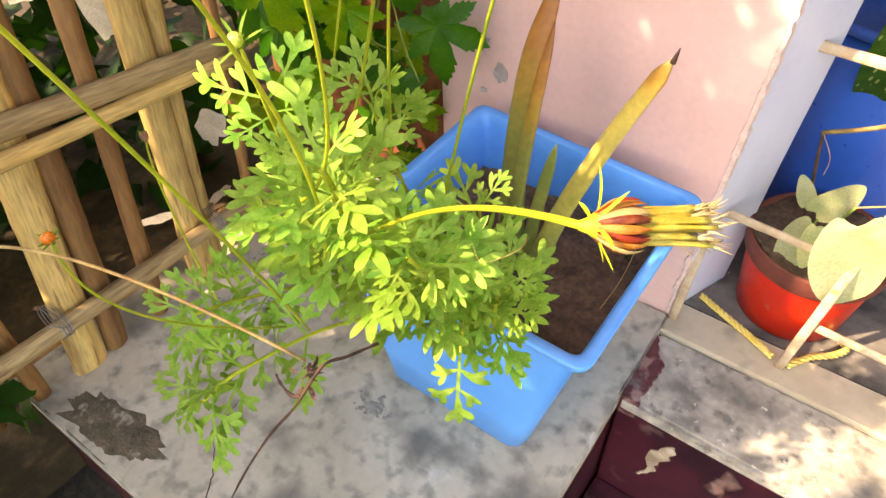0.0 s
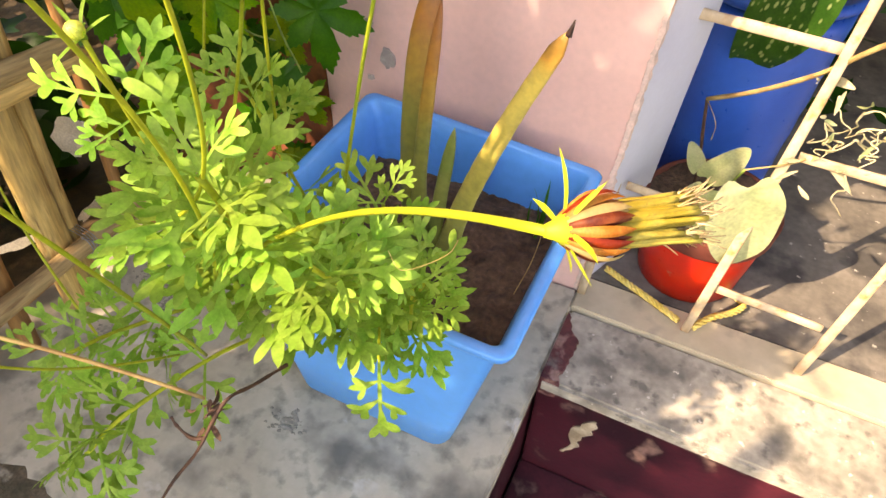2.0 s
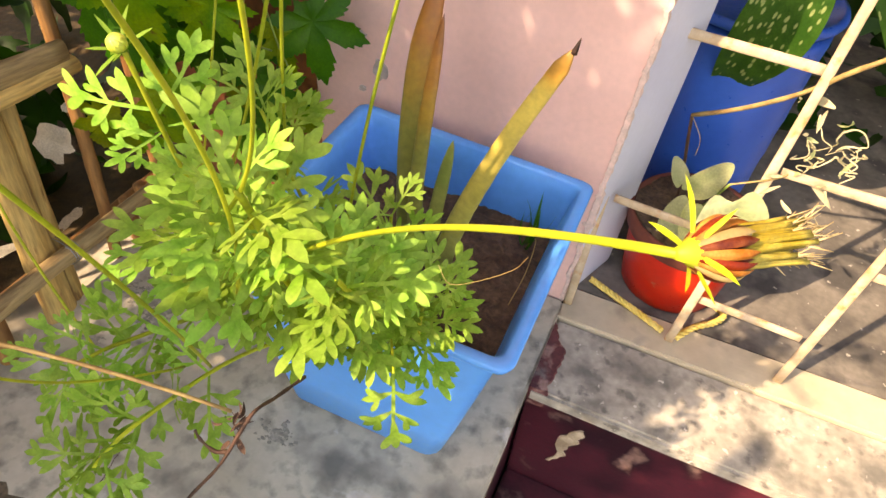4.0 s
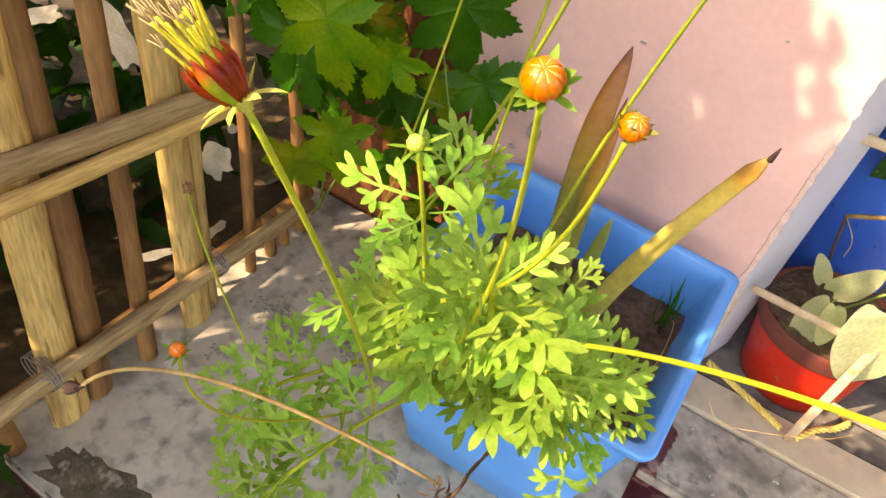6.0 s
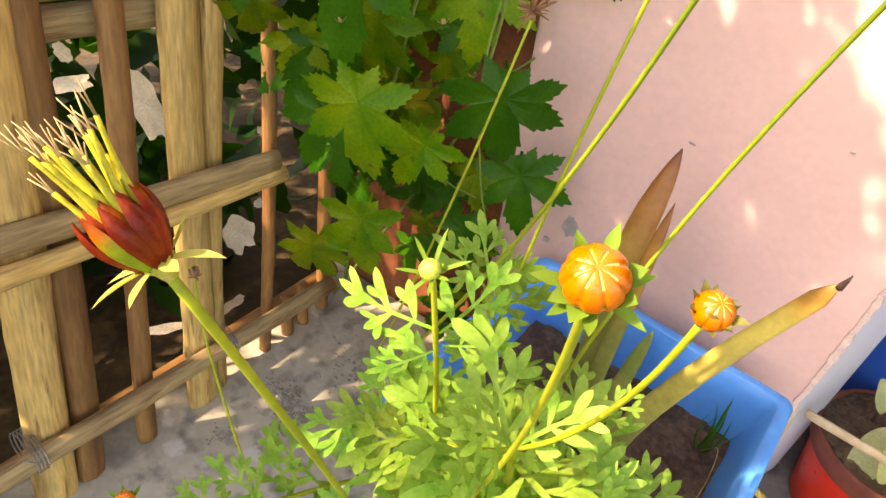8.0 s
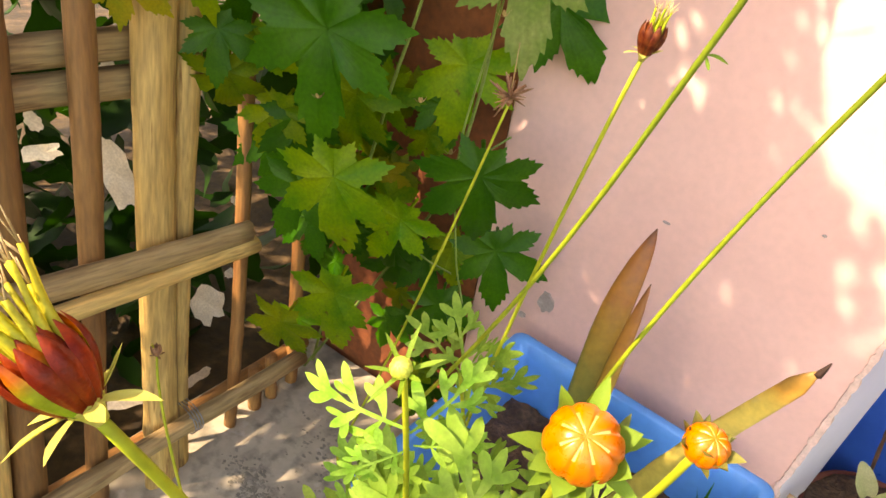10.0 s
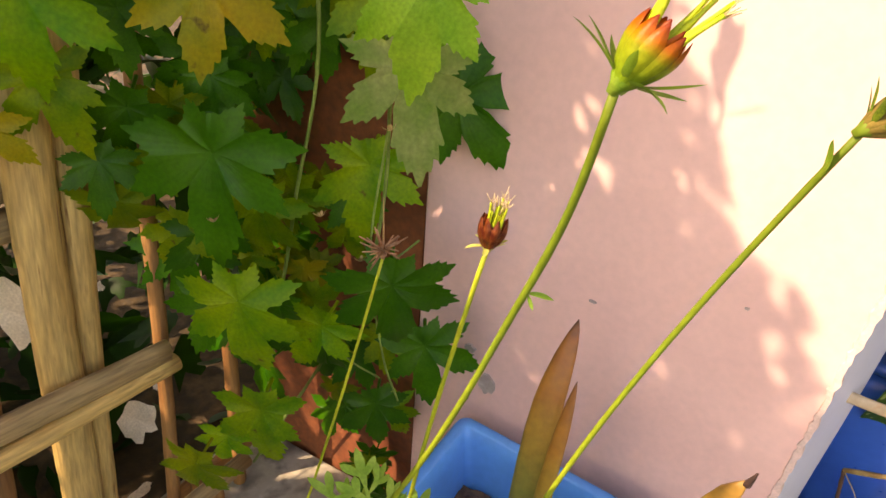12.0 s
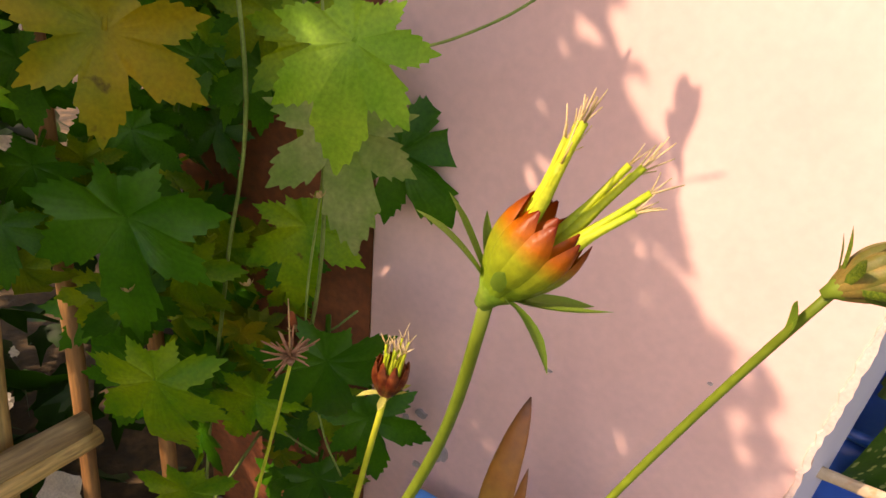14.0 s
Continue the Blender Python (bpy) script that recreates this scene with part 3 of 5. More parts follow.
# door jamb: its reveal faces the yard at a slant
ring = [(0.326, 0.040), (0.3425, 0.040), (0.3845, 0.150), (0.3865, 0.156), (0.380, 0.166), (0.326, 0.166)]
levels = [0.0 + 0.06 * i for i in range(41)]
v = [(x + LEAN * z + 0.0006 * noise.noise((x * 40, y * 40, z * 9)), y, z) for z in levels for x, y in ring]
f = [(6 * i + k, 6 * i + (k + 1) % 6, 6 * i + 6 + (k + 1) % 6, 6 * i + 6 + k) for i in range(40) for k in range(6)]
solid("door_jamb", Geo().add(v, f), JAMB, "white painted door jamb at the wall's corner", "door jamb", "structure", smooth=False)

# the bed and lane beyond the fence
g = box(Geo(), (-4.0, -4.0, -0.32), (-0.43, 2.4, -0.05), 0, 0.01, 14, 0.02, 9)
solid("soil_bed", g, GROUND_SHADED, "sandy soil beyond the fence, coloured dark for shade", "ground", "structure", smooth=False)


# ---- fence ----
fence = thing("bamboo_fence", (-0.34, -0.4, 0), "weathered split-bamboo fence with lashed rails and stakes", "fence")
def stave(name, p0, p1, w, th, mt, seed, face=(1, 0, 0), bulge=0.5, label=""):
    geo = Geo()
    m = batten(geo, p0, p1, w, th, face, seed, bulge=bulge)
    return part(name, geo, mt, fence, label, local=m)


FX = -0.335
# double staves of the two posts near the plant, then those further along
stave("post", (FX, -0.3445, -0.02), (FX + 0.005, -0.203, 1.40), 0.047, 0.020, BAMBOO, 1)
stave("post", (FX - 0.006, -0.308, -0.02), (FX, -0.168, 1.38), 0.029, 0.018, BAMBOO, 2)
stave("post", (FX, -0.556, -0.02), (FX, -0.375, 1.40), 0.052, 0.024, BAMBOO, 3)
stave("post", (FX - 0.004, -0.516, -0.02), (FX, -0.335, 1.38), 0.036, 0.020, STAKE, 4)
# further posts, set close together to block low sun
for k in range(7):
    y = -0.80 - 0.22 * k
    stave("post", (FX, y, -0.30), (FX, y + 0.03, 1.40), 0.05, 0.022, BAMBOO, 20 + k)
# round bottom rail, doubled upper rails
geo = Geo()
m = Matrix.Translation((FX + 0.030, -2.2, 0.0))
tube(geo, [Vector((0.001 * math.sin(i * 1.3), 0, i * 0.05)) for i in range(43)], lambda s: 0.0130 * (1 + 0.16 * max(0, math.cos(s * 60)) ** 12), 12, wobble=0.02, seed=3)
m = Matrix((Vector((1, 0, 0)), Vector((0, -0.05, -1)), Vector((0, 1, -0.05)))).transposed().to_4x4()
m.translation = (FX + 0.030, -2.2, 0.202)
part("bottom_rail", geo, RAIL, fence, local=m)
stave("rail", (FX + 0.026, -2.2, 0.606), (FX + 0.026, -0.196, 0.3735), 0.031, 0.017, RAIL, 6, bulge=0.3)
stave("rail", (FX + 0.030, -2.2, 0.540), (FX + 0.030, -0.190, 0.3500), 0.022, 0.018, BAMBOO, 7, bulge=0.6)
stave("rail", (FX - 0.024, -2.2, 0.72), (FX - 0.024, -0.165, 0.596), 0.034, 0.016, RAIL, 8)
stave("rail", (FX - 0.022, -2.2, 0.682), (FX - 0.022, -0.165, 0.560), 0.034, 0.016, RAIL, 9)
stave("rail", (FX - 0.03, -2.2, 0.055), (FX - 0.03, -0.04, 0.06), 0.03, 0.018, STAKE, 10)
stave("rail", (FX - 0.024, -2.2, 1.02), (FX - 0.024, -0.04, 1.02), 0.034, 0.016, BAMBOO, 11)
# thin stakes
for k, (y0, y1, top, r, x) in enumerate([(-0.428, -0.288, 1.35, 0.026, 0.004), (-0.214, -0.090, 1.30, 0.017, -0.012), (-0.165, -0.160, 0.084, 0.022, -0.014),
                                         (-0.125, -0.122, 0.086, 0.018, -0.012), (-0.078, -0.06, 1.3, 0.020, -0.016), (-0.635, -0.60, 1.32, 0.024, -0.012),
                                         (-0.70, -0.66, 1.32, 0.020, -0.012)]):
    stave("stake", (FX + x, y0, 0.0), (FX + x, y1, top), r, 0.016, STAKE, 40 + k)
# added pale patches for sunlit gaps behind the staves, as y, z, half width and half height of each
sheet = thing("added_sun_gaps", (-0.41, -0.3, 0.0), "pale added patches standing for sunlit gaps between leaves behind the fence", "sheet")
SUN_GAPS = ((-0.190, 0.190, 0.030, 0.034), (-0.300, 0.440, 0.024, 0.060), (-0.372, 0.485, 0.022, 0.012), (-0.445, 0.285, 0.016, 0.034), (-0.160, 0.650, 0.020, 0.014),
          (-0.375, 0.520, 0.010, 0.012), (-0.150, 0.225, 0.010, 0.009), (-0.430, 0.40, 0.012, 0.020), (-0.21, 0.05, 0.03, 0.010), (-0.34, 0.09, 0.04, 0.008),
          (-0.24, 0.60, 0.012, 0.008), (-0.29, 0.56, 0.010, 0.018), (-0.20, 0.42, 0.006, 0.008), (-0.22, 0.36, 0.012, 0.010), (-0.13, 0.34, 0.006, 0.008), (-0.26, 0.50, 0.008, 0.010))
for k, (y, z, w, h) in enumerate(SUN_GAPS):
    r2 = random.Random(300 + k)
    geo, n = Geo(), 22
    rad = [0.85 + 0.42 * noise.noise((2 * math.cos(2 * math.pi * i / n), 2 * math.sin(2 * math.pi * i / n), k * 3.7)) for i in range(n)]
    v = [(0, 0, 0)]
    for q in (0.5, 1.0):
        v += [(0.0015 * noise.noise((3 * q * math.cos(2 * math.pi * i / n), 3 * q * math.sin(2 * math.pi * i / n), k)), q * rad[i] * w * math.cos(2 * math.pi * i / n), q * rad[i] * h * math.sin(2 * math.pi * i / n)) for i in range(n)]
    geo.add(v, [(0, 1 + i, 1 + (i + 1) % n) for i in range(n)] + [(1 + i, 1 + n + i, 1 + n + (i + 1) % n, 1 + (i + 1) % n) for i in range(n)])
    part("scrap", geo, SUN_GAP, sheet, local=Matrix.Translation((-0.412 - 0.004 * (k % 3), y, z)) @ pose(0, 0, 0, 0, r2.uniform(-50, -10), r2.uniform(-30, 10)))
# wire lashings
for k, (y, z) in enumerate([(-0.566, 0.1205), (-0.30, 0.107)]):
    geo = Geo()
    for j in range(4):
        ring = [Vector((FX + 0.012 + 0.034 * math.cos(a), y + 0.004 * (j - 1.5) + 0.003 * math.sin(a), z + 0.019 * math.sin(a))) for a in (2 * math.pi * i / 18 for i in range(19))]
        tube(geo, ring, 0.0009, 5, caps=False)
    tube(geo, curve_points([(FX + 0.045, y, z + 0.01), (FX + 0.052, y - 0.006, z + 0.022), (FX + 0.05, y - 0.016, z + 0.034)], 6), 0.0009, 5)
    part("wire_tie", geo, WIRE, fence, "twisted grey wire lashing")


# ---- blue planter tub ----
def ring_rect(x0, x1, y0, y1, z, r, n=5):
    pts = []
    for cx, cy, a0 in ((x1 - r, y1 - r, 0), (x0 + r, y1 - r, 90), (x0 + r, y0 + r, 180), (x1 - r, y0 + r, 270)):
        pts += [(cx + r * math.cos(radians(a0 + 90 * i / n)), cy + r * math.sin(radians(a0 + 90 * i / n)), z) for i in range(n + 1)]
    return pts


def loft(geo, rings, close_first=False, close_last=False, slot=0):
    n = len(rings[0])
    v = [p for r in rings for p in r]
    f = [(i * n + k, i * n + (k + 1) % n, (i + 1) * n + (k + 1) % n, (i + 1) * n + k) for i in range(len(rings) - 1) for k in range(n)]
    if close_first:
        f.append(tuple(range(n))[::-1])
    if close_last:
        f.append(tuple(range((len(rings) - 1) * n, len(rings) * n)))
    return geo.add(v, f, slot)


TB, TT, TZ = (0.048, 0.272, -0.311, -0.030), (0.010, 0.3325, -0.320, -0.008), 0.280


def tub_at(s, off=0.0):
    return [TB[i] + (TT[i] - TB[i]) * s + (off if i in (1, 3) else -off) for i in range(4)]


planter = thing("planter_tub", (0.17, -0.17, 0), "light blue rectangular plastic tub filled with soil", "planter")
rings = [ring_rect(*tub_at(0, -0.012), 0.0, 0.020), ring_rect(*tub_at(0.02), 0.006, 0.024)]
rings += [ring_rect(*tub_at(s), TZ * s, 0.016) for s in (0.25, 0.5, 0.75, 0.9)]
rings += [ring_rect(*tub_at(0.955), TZ * 0.955, 0.015), ring_rect(*tub_at(0.955, 0.010), TZ * 0.955, 0.016), ring_rect(*tub_at(0.96, 0.012), TZ * 0.965, 0.016),
          ring_rect(*tub_at(1, 0.0125), TZ - 0.002, 0.016), ring_rect(*tub_at(1, 0.0100), TZ, 0.015),
          ring_rect(*tub_at(1, 0.000), TZ, 0.012), ring_rect(*tub_at(1, -0.003), TZ - 0.003, 0.012)]
rings += [ring_rect(*tub_at(s, -0.004), TZ * s, 0.012) for s in (0.9, 0.75, 0.6, 0.4)]
geo = loft(Geo(), rings, True, True)
geo.v = [(x, y - 0.020 * (x / 0.34) * max(0.0, (y + 0.33) / 0.33), z) for x, y, z in geo.v]          # the back is not quite square
part("tub", geo, BLUE, planter)


def soil_patch(inside, z, seed, n=34, amp=0.006, dip=0.0):
    """An uneven surface of crumbs inside a rectangle or a circle."""
    geo = Geo()
    x0, x1, y0, y1 = inside
    v, f = [], []
    for j in range(n + 1):
        for i in range(n + 1):
            x, y = x0 + (x1 - x0) * i / n, y0 + (y1 - y0) * j / n
            h = noise.noise((x * 60, y * 60, seed)) * amp + noise.noise((x * 150, y * 150, seed + 3)) * amp * 0.6 + noise.noise((x * 14, y * 14, seed + 5)) * amp * 1.5
            v.append((x, y, z + h))
    for j in range(n):
        for i in range(n):
            a = j * (n + 1) + i
            f.append((a, a + 1, a + n + 2, a + n + 1))
    return geo.add(v, f)


part("soil", soil_patch((0.026, 0.312, -0.312, -0.030), 0.196, 3, 44), SOIL, planter, "dark brown crumbly soil")


# ---- aloe ----
aloe = thing("aloe", (0.18, -0.16, 0.19), "withered aloe with long scorched leaves in the tub", "plant")


def aloe_leaf(name, pts, width, thick, mats, seed, split=(0.35, 0.93), out=(0, -1, 0.3), blunt=0.0):
    """A fleshy leaf: thick, hollowed in front, narrowing to a scorched tip."""
    line = curve_points(pts, 34)
    n, sides = len(line), 14
    rng = random.Random(seed)
    geo = Geo()
    v, f, slots = [], [], []
    for i, p in enumerate(line):
        s = i / (n - 1)
        t = (line[min(i + 1, n - 1)] - line[max(i - 1, 0)]).normalized()
        face = Vector(out)
        face = (face - t * face.dot(t)).normalized()
        side = t.cross(face)
        taper = (1 - s ** 9) * 0.97 * (1 - 0.16 * s) + 0.03 if not blunt else (1 - 0.42 * s ** 1.2) * (1 if s < 0.95 else max(0.12, 1 - (s - 0.95) * 18))
        w = width / 2 * taper * (1 + rng.uniform(-0.02, 0.02)) * (1.15 - 0.15 * min(s * 5, 1))
        d = thick / 2 * (taper ** 0.8)
        for k in range(sides):
            a = 2 * math.pi * k / sides
            cx, cy = math.cos(a), math.sin(a)
            dent = 0.75 if cy > 0 else 1.0
            v.append(p + side * cx * w + face * (cy * d * dent - (0.25 * d * (1 - cx * cx) if cy > 0 else 0)))
    for i in range(n - 1):
        s = i / (n - 1) + noise.noise((i * 0.9, seed, 0)) * 0.05
        sl = 0 if s < split[0] else (1 if s < split[1] else 2)
        for k in range(sides):
            a, b = i * sides + k, i * sides + (k + 1) % sides
            f.append((a, b, b + sides, a + sides))
            slots.append(sl)
    f += [tuple(range(sides))[::-1], tuple(range((n - 1) * sides, n * sides))]
    slots += [0, 2]
    geo.v, geo.f, geo.m = [tuple(p) for p in v], f, slots
    return part(name, geo, mats, aloe)


aloe_leaf("leaf", [(0.196, -0.172, 0.185), (0.222, -0.172, 0.300), (0.262, -0.174, 0.420), (0.309, -0.176, 0.536)], 0.027, 0.019, [ALOE_STRAW] * 3, 1, (0.26, 0.89), blunt=1)
aloe_leaf("leaf", [(0.160, -0.165, 0.185), (0.147, -0.150, 0.300), (0.136, -0.110, 0.430), (0.137, -0.058, 0.530)], 0.036, 0.024, [ALOE_BROWN] * 3, 2, (0.42, 0.96))
aloe_leaf("leaf", [(0.166, -0.172, 0.185), (0.162, -0.166, 0.290), (0.161, -0.142, 0.400), (0.160, -0.107, 0.500)], 0.019, 0.014, [ALOE_BROWN] * 3, 3, (0.45, 0.96))
aloe_leaf("leaf", [(0.180, -0.168, 0.185), (0.184, -0.152, 0.28), (0.193, -0.138, 0.374)], 0.019, 0.011, [ALOE, ALOE, ALOE], 4, (0.5, 0.95))
geo = Geo()
tube(geo, curve_points([(0.309, -0.176, 0.532), (0.311, -0.177, 0.540), (0.3125, -0.177, 0.547)], 6), (0.0032, 0.0006), 6)
part("tip", geo, ALOE_TIP, aloe, "black shrivelled tip")


# ---- cosmos plant ----
cosmos = thing("cosmos_plant", (0.16, -0.27, 0.19), "bushy cosmos with divided leaves, buds and seed heads in the tub", "plant")


def leaflet(geo, p, ang, size, rng, lift, wide=1.0):
    """A narrow wedge that splits into two or three blunt lobes."""
    c, n = math.cos(ang), math.sin(ang)
    blade(geo, p, ang, size, size * wide * 0.235 * rng.uniform(0.85, 1.1), lift=lift, fold=0.15, n=9, tip=0.68, base=0.13)
    for side in (1, -1):
        if rng.random() < 0.2:
            continue
        k = rng.uniform(0.32, 0.50)
        blade(geo, (p[0] + c * size * k, p[1] + n * size * k), ang + side * radians(rng.uniform(36, 50)), size * rng.uniform(0.46, 0.60), size * wide * 0.195 * rng.uniform(0.85, 1.15),
              lift=lift + rng.uniform(-0.12, 0.12), fold=0.15, n=8, tip=0.68, base=0.34)


def cosmos_leaf_mesh(seed):
    """A divided leaf, one unit long: lobed leaflets in pairs along a thin rachis. The last three kinds are finer."""
    rng = random.Random(seed)
    wide = 1.05 if seed > 5 else 1.0
    geo = Geo()
    blade(geo, (0, 0), 0, 0.74, 0.045, fold=0.3, base=0.7, n=8)
    for s, a, length in ((0.22, 60, 0.44), (0.47, 48, 0.40)):
        for side in (1, -1):
            leaflet(geo, (s + rng.uniform(-0.04, 0.04), 0), radians(side * (a + rng.uniform(-7, 7))), length * rng.uniform(0.82, 1.15), rng, rng.uniform(-0.28, 0.08), wide)
    leaflet(geo, (0.56, 0), radians(rng.uniform(-8, 8)), 0.48 * rng.uniform(0.9, 1.1), rng, rng.uniform(-0.25, 0.0), wide)
    droop, twist = rng.uniform(0.04, 0.20), rng.uniform(-0.25, 0.25)
    geo.v = [(x, y * math.cos(twist * x) - z * math.sin(twist * x), z - droop * x * x + 0.10 * x + y * math.sin(twist * x) - 0.16 * y * y) for x, y, z in geo.v]
    return geo.mesh("leaf", COSMOS_LEAF)


COSMOS_MESHES = [cosmos_leaf_mesh(s) for s in range(9)]


def cosmos_leaf(loc, along, normal, size, k):
    return part("leaf", COSMOS_MESHES[k % 9], None, cosmos, local=aim(loc, along, normal, size))


def shoot(pts, r, pairs, first, size, seed, top=True, spread=1.0):
    """A leafy shoot with crossed pairs of leaves and a tuft at its end."""
    rng = random.Random(seed)
    line = curve_points(pts, 22)
    part("stem", tube(Geo(), line, (r, r * 0.7), 7), COSMOS_STEM, cosmos)
    turn = rng.uniform(0, math.pi)
    pairs = max(4, round(pairs * 0.70))
    for i in range(pairs):
        s = first + (1 - first) * i / max(pairs - 1, 1)
        x = s * 22
        k = min(int(x), 21)
        p = line[k].lerp(line[k + 1], x - k)
        t = (line[k + 1] - line[k]).normalized()
        u = t.orthogonal().normalized()
        for half in (0, math.pi):
            a = turn + half + rng.uniform(-0.3, 0.3)
            d = u * math.cos(a) + t.cross(u) * math.sin(a)
            rise = rng.uniform(0.45, 1.05) + 0.35 * (s > 0.95)
            along = d * spread + t * rise * 0.8 + Vector((0, 0, 0.22))
            cosmos_leaf(p, along, t * 0.45 + Vector((0.12, -0.30, 0.85)) + d * 0.25, size * 1.46 * rng.uniform(0.72, 1.05) * (0.8 if s > 0.97 else 1), rng.randrange(7))
        turn += math.pi / 2 + rng.uniform(-0.3, 0.3)


shoot([(0.170, -0.270, 0.19), (0.190, -0.380, 0.36), (0.208, -0.465, 0.50), (0.219, -0.505, 0.595)], 0.0030, 13, 0.30, 0.050, 1, spread=0.8)
shoot([(0.140, -0.260, 0.19), (0.128, -0.370, 0.36), (0.143, -0.450, 0.47), (0.150, -0.470, 0.520)], 0.0026, 5, 0.40, 0.042, 2)
shoot([(0.125, -0.270, 0.19), (0.085, -0.400, 0.31), (0.052, -0.490, 0.35), (0.042, -0.535, 0.365)], 0.0024, 9, 0.45, 0.048, 3)
shoot([(0.190, -0.260, 0.19), (0.240, -0.350, 0.31), (0.274, -0.368, 0.402)], 0.0024, 6, 0.35, 0.046, 4)
shoot([(0.170, -0.280, 0.19), (0.210, -0.400, 0.36), (0.235, -0.440, 0.462)], 0.0024, 7, 0.35, 0.050, 5)
shoot([(0.200, -0.290, 0.19), (0.230, -0.400, 0.39), (0.253, -0.475, 0.515)], 0.0024, 11, 0.30, 0.050, 6, spread=0.85)
shoot([(0.130, -0.240, 0.19), (0.112, -0.300, 0.36), (0.100, -0.335, 0.500)], 0.0022, 5, 0.35, 0.055, 7)
shoot([(0.150, -0.280, 0.19), (0.170, -0.405, 0.39), (0.180, -0.475, 0.505)], 0.0024, 12, 0.30, 0.052, 8, spread=0.85)
shoot([(0.140, -0.290, 0.19), (0.120, -0.430, 0.30), (0.106, -0.540, 0.340), (0.098, -0.585, 0.335)], 0.0022, 9, 0.45, 0.048, 9)
shoot([(0.160, -0.240, 0.19), (0.190, -0.290, 0.33), (0.215, -0.330, 0.430)], 0.0022, 6, 0.35, 0.050, 10)
shoot([(0.200, -0.270, 0.19), (0.262, -0.375, 0.34), (0.276, -0.394, 0.422)], 0.0022, 5, 0.40, 0.046, 11)
shoot([(0.120, -0.260, 0.19), (0.095, -0.380, 0.36), (0.095, -0.450, 0.450)], 0.0022, 6, 0.35, 0.055, 12)
shoot([(0.160, -0.270, 0.19), (0.180, -0.390, 0.34), (0.198, -0.455, 0.465), (0.205, -0.488, 0.555)], 0.0026, 9, 0.35, 0.056, 13, spread=0.85)
shoot([(0.150, -0.270, 0.19), (0.140, -0.390, 0.33), (0.145, -0.450, 0.450), (0.150, -0.478, 0.512)], 0.0024, 8, 0.35, 0.054, 14, spread=0.9)
shoot([(0.190, -0.280, 0.19), (0.230, -0.372, 0.33), (0.250, -0.392, 0.412)], 0.0022, 7, 0.35, 0.046, 15)
# leaves that stand clear of the bush: beside the green bud, and one hanging over the rim
UP = Vector((0.85, -0.55, 0.25))
for k, (loc, tip, n, size) in enumerate([
        ((0.162, -0.488, 0.612), (-0.85, -0.25, 0.05), UP, 0.052), ((0.162, -0.488, 0.610), (0.35, 0.35, 0.65), UP, 0.048),
        ((0.163, -0.487, 0.600), (-0.50, -0.50, -0.35), UP, 0.036), ((0.164, -0.486, 0.602), (0.70, 0.40, 0.20), UP, 0.034),
        ((0.282, -0.457, 0.411), (0.20, -0.40, -1.00), (0.4, -0.85, 0.4), 0.068),
        ((0.105, -0.335, 0.500), (-0.30, 0.10, 0.60), UP, 0.060), ((0.100, -0.330, 0.48), (0.50, 0.20, 0.30), UP, 0.058)]):
    cosmos_leaf(loc, tip, n, size, 6 + k % 3)


def stalk(a, b, c, r, mt=None):
    """A bare flower stalk from its head down to the bush."""
    part("stalk", tube(Geo(), bezier(a, b, c, 24), (r, r * 1.25), 8, wobble=0.03, seed=int(a[0] * 999)), mt or COSMOS_STEM, cosmos)


def bracts(parent, base, axis, count, length, width, mt, seed, open_=1.1, name="bract", back=0.0):
    """A ring of narrow bracts round the base of a head."""
    rng = random.Random(seed)
    axis = Vector(axis).normalized()
    u = axis.orthogonal().normalized()
    for i in range(count):
        a = 2 * math.pi * (i + rng.uniform(-0.2, 0.2)) / count
        d = u * math.cos(a) + axis.cross(u) * math.sin(a)
        tilt = open_ * rng.uniform(0.8, 1.2)
        geo = Geo()
        blade(geo, (0, 0), 0, 1.0, width / length, lift=rng.uniform(-0.4, 0.25), fold=0.35, n=7, tip=1.5, base=0.6)
        along = d * math.sin(tilt) + axis * math.cos(tilt)
        part(name, geo, mt, parent, local=aim(Vector(base) + d * width * 0.5 - axis * back, along, axis - d * 0.4, length * rng.uniform(0.85, 1.15)))


def head_root(name, base, axis, geo, mt, label):
    m = aim(base, axis, Vector(axis).orthogonal())
    return part(name, geo, mt, cosmos, label, local=m)


def receptacle(r):
    geo = Geo()
    n, sides = 6, 12
    rings = [[(x * r, y * r * math.cos(2 * math.pi * k / sides), y * r * math.sin(2 * math.pi * k / sides)) for k in range(sides)]
             for x, y in ((-0.9, 0.32), (-0.3, 0.55), (0.1, 0.85), (0.5, 0.80), (0.8, 0.3))]
    return loft(geo, rings, True, True)


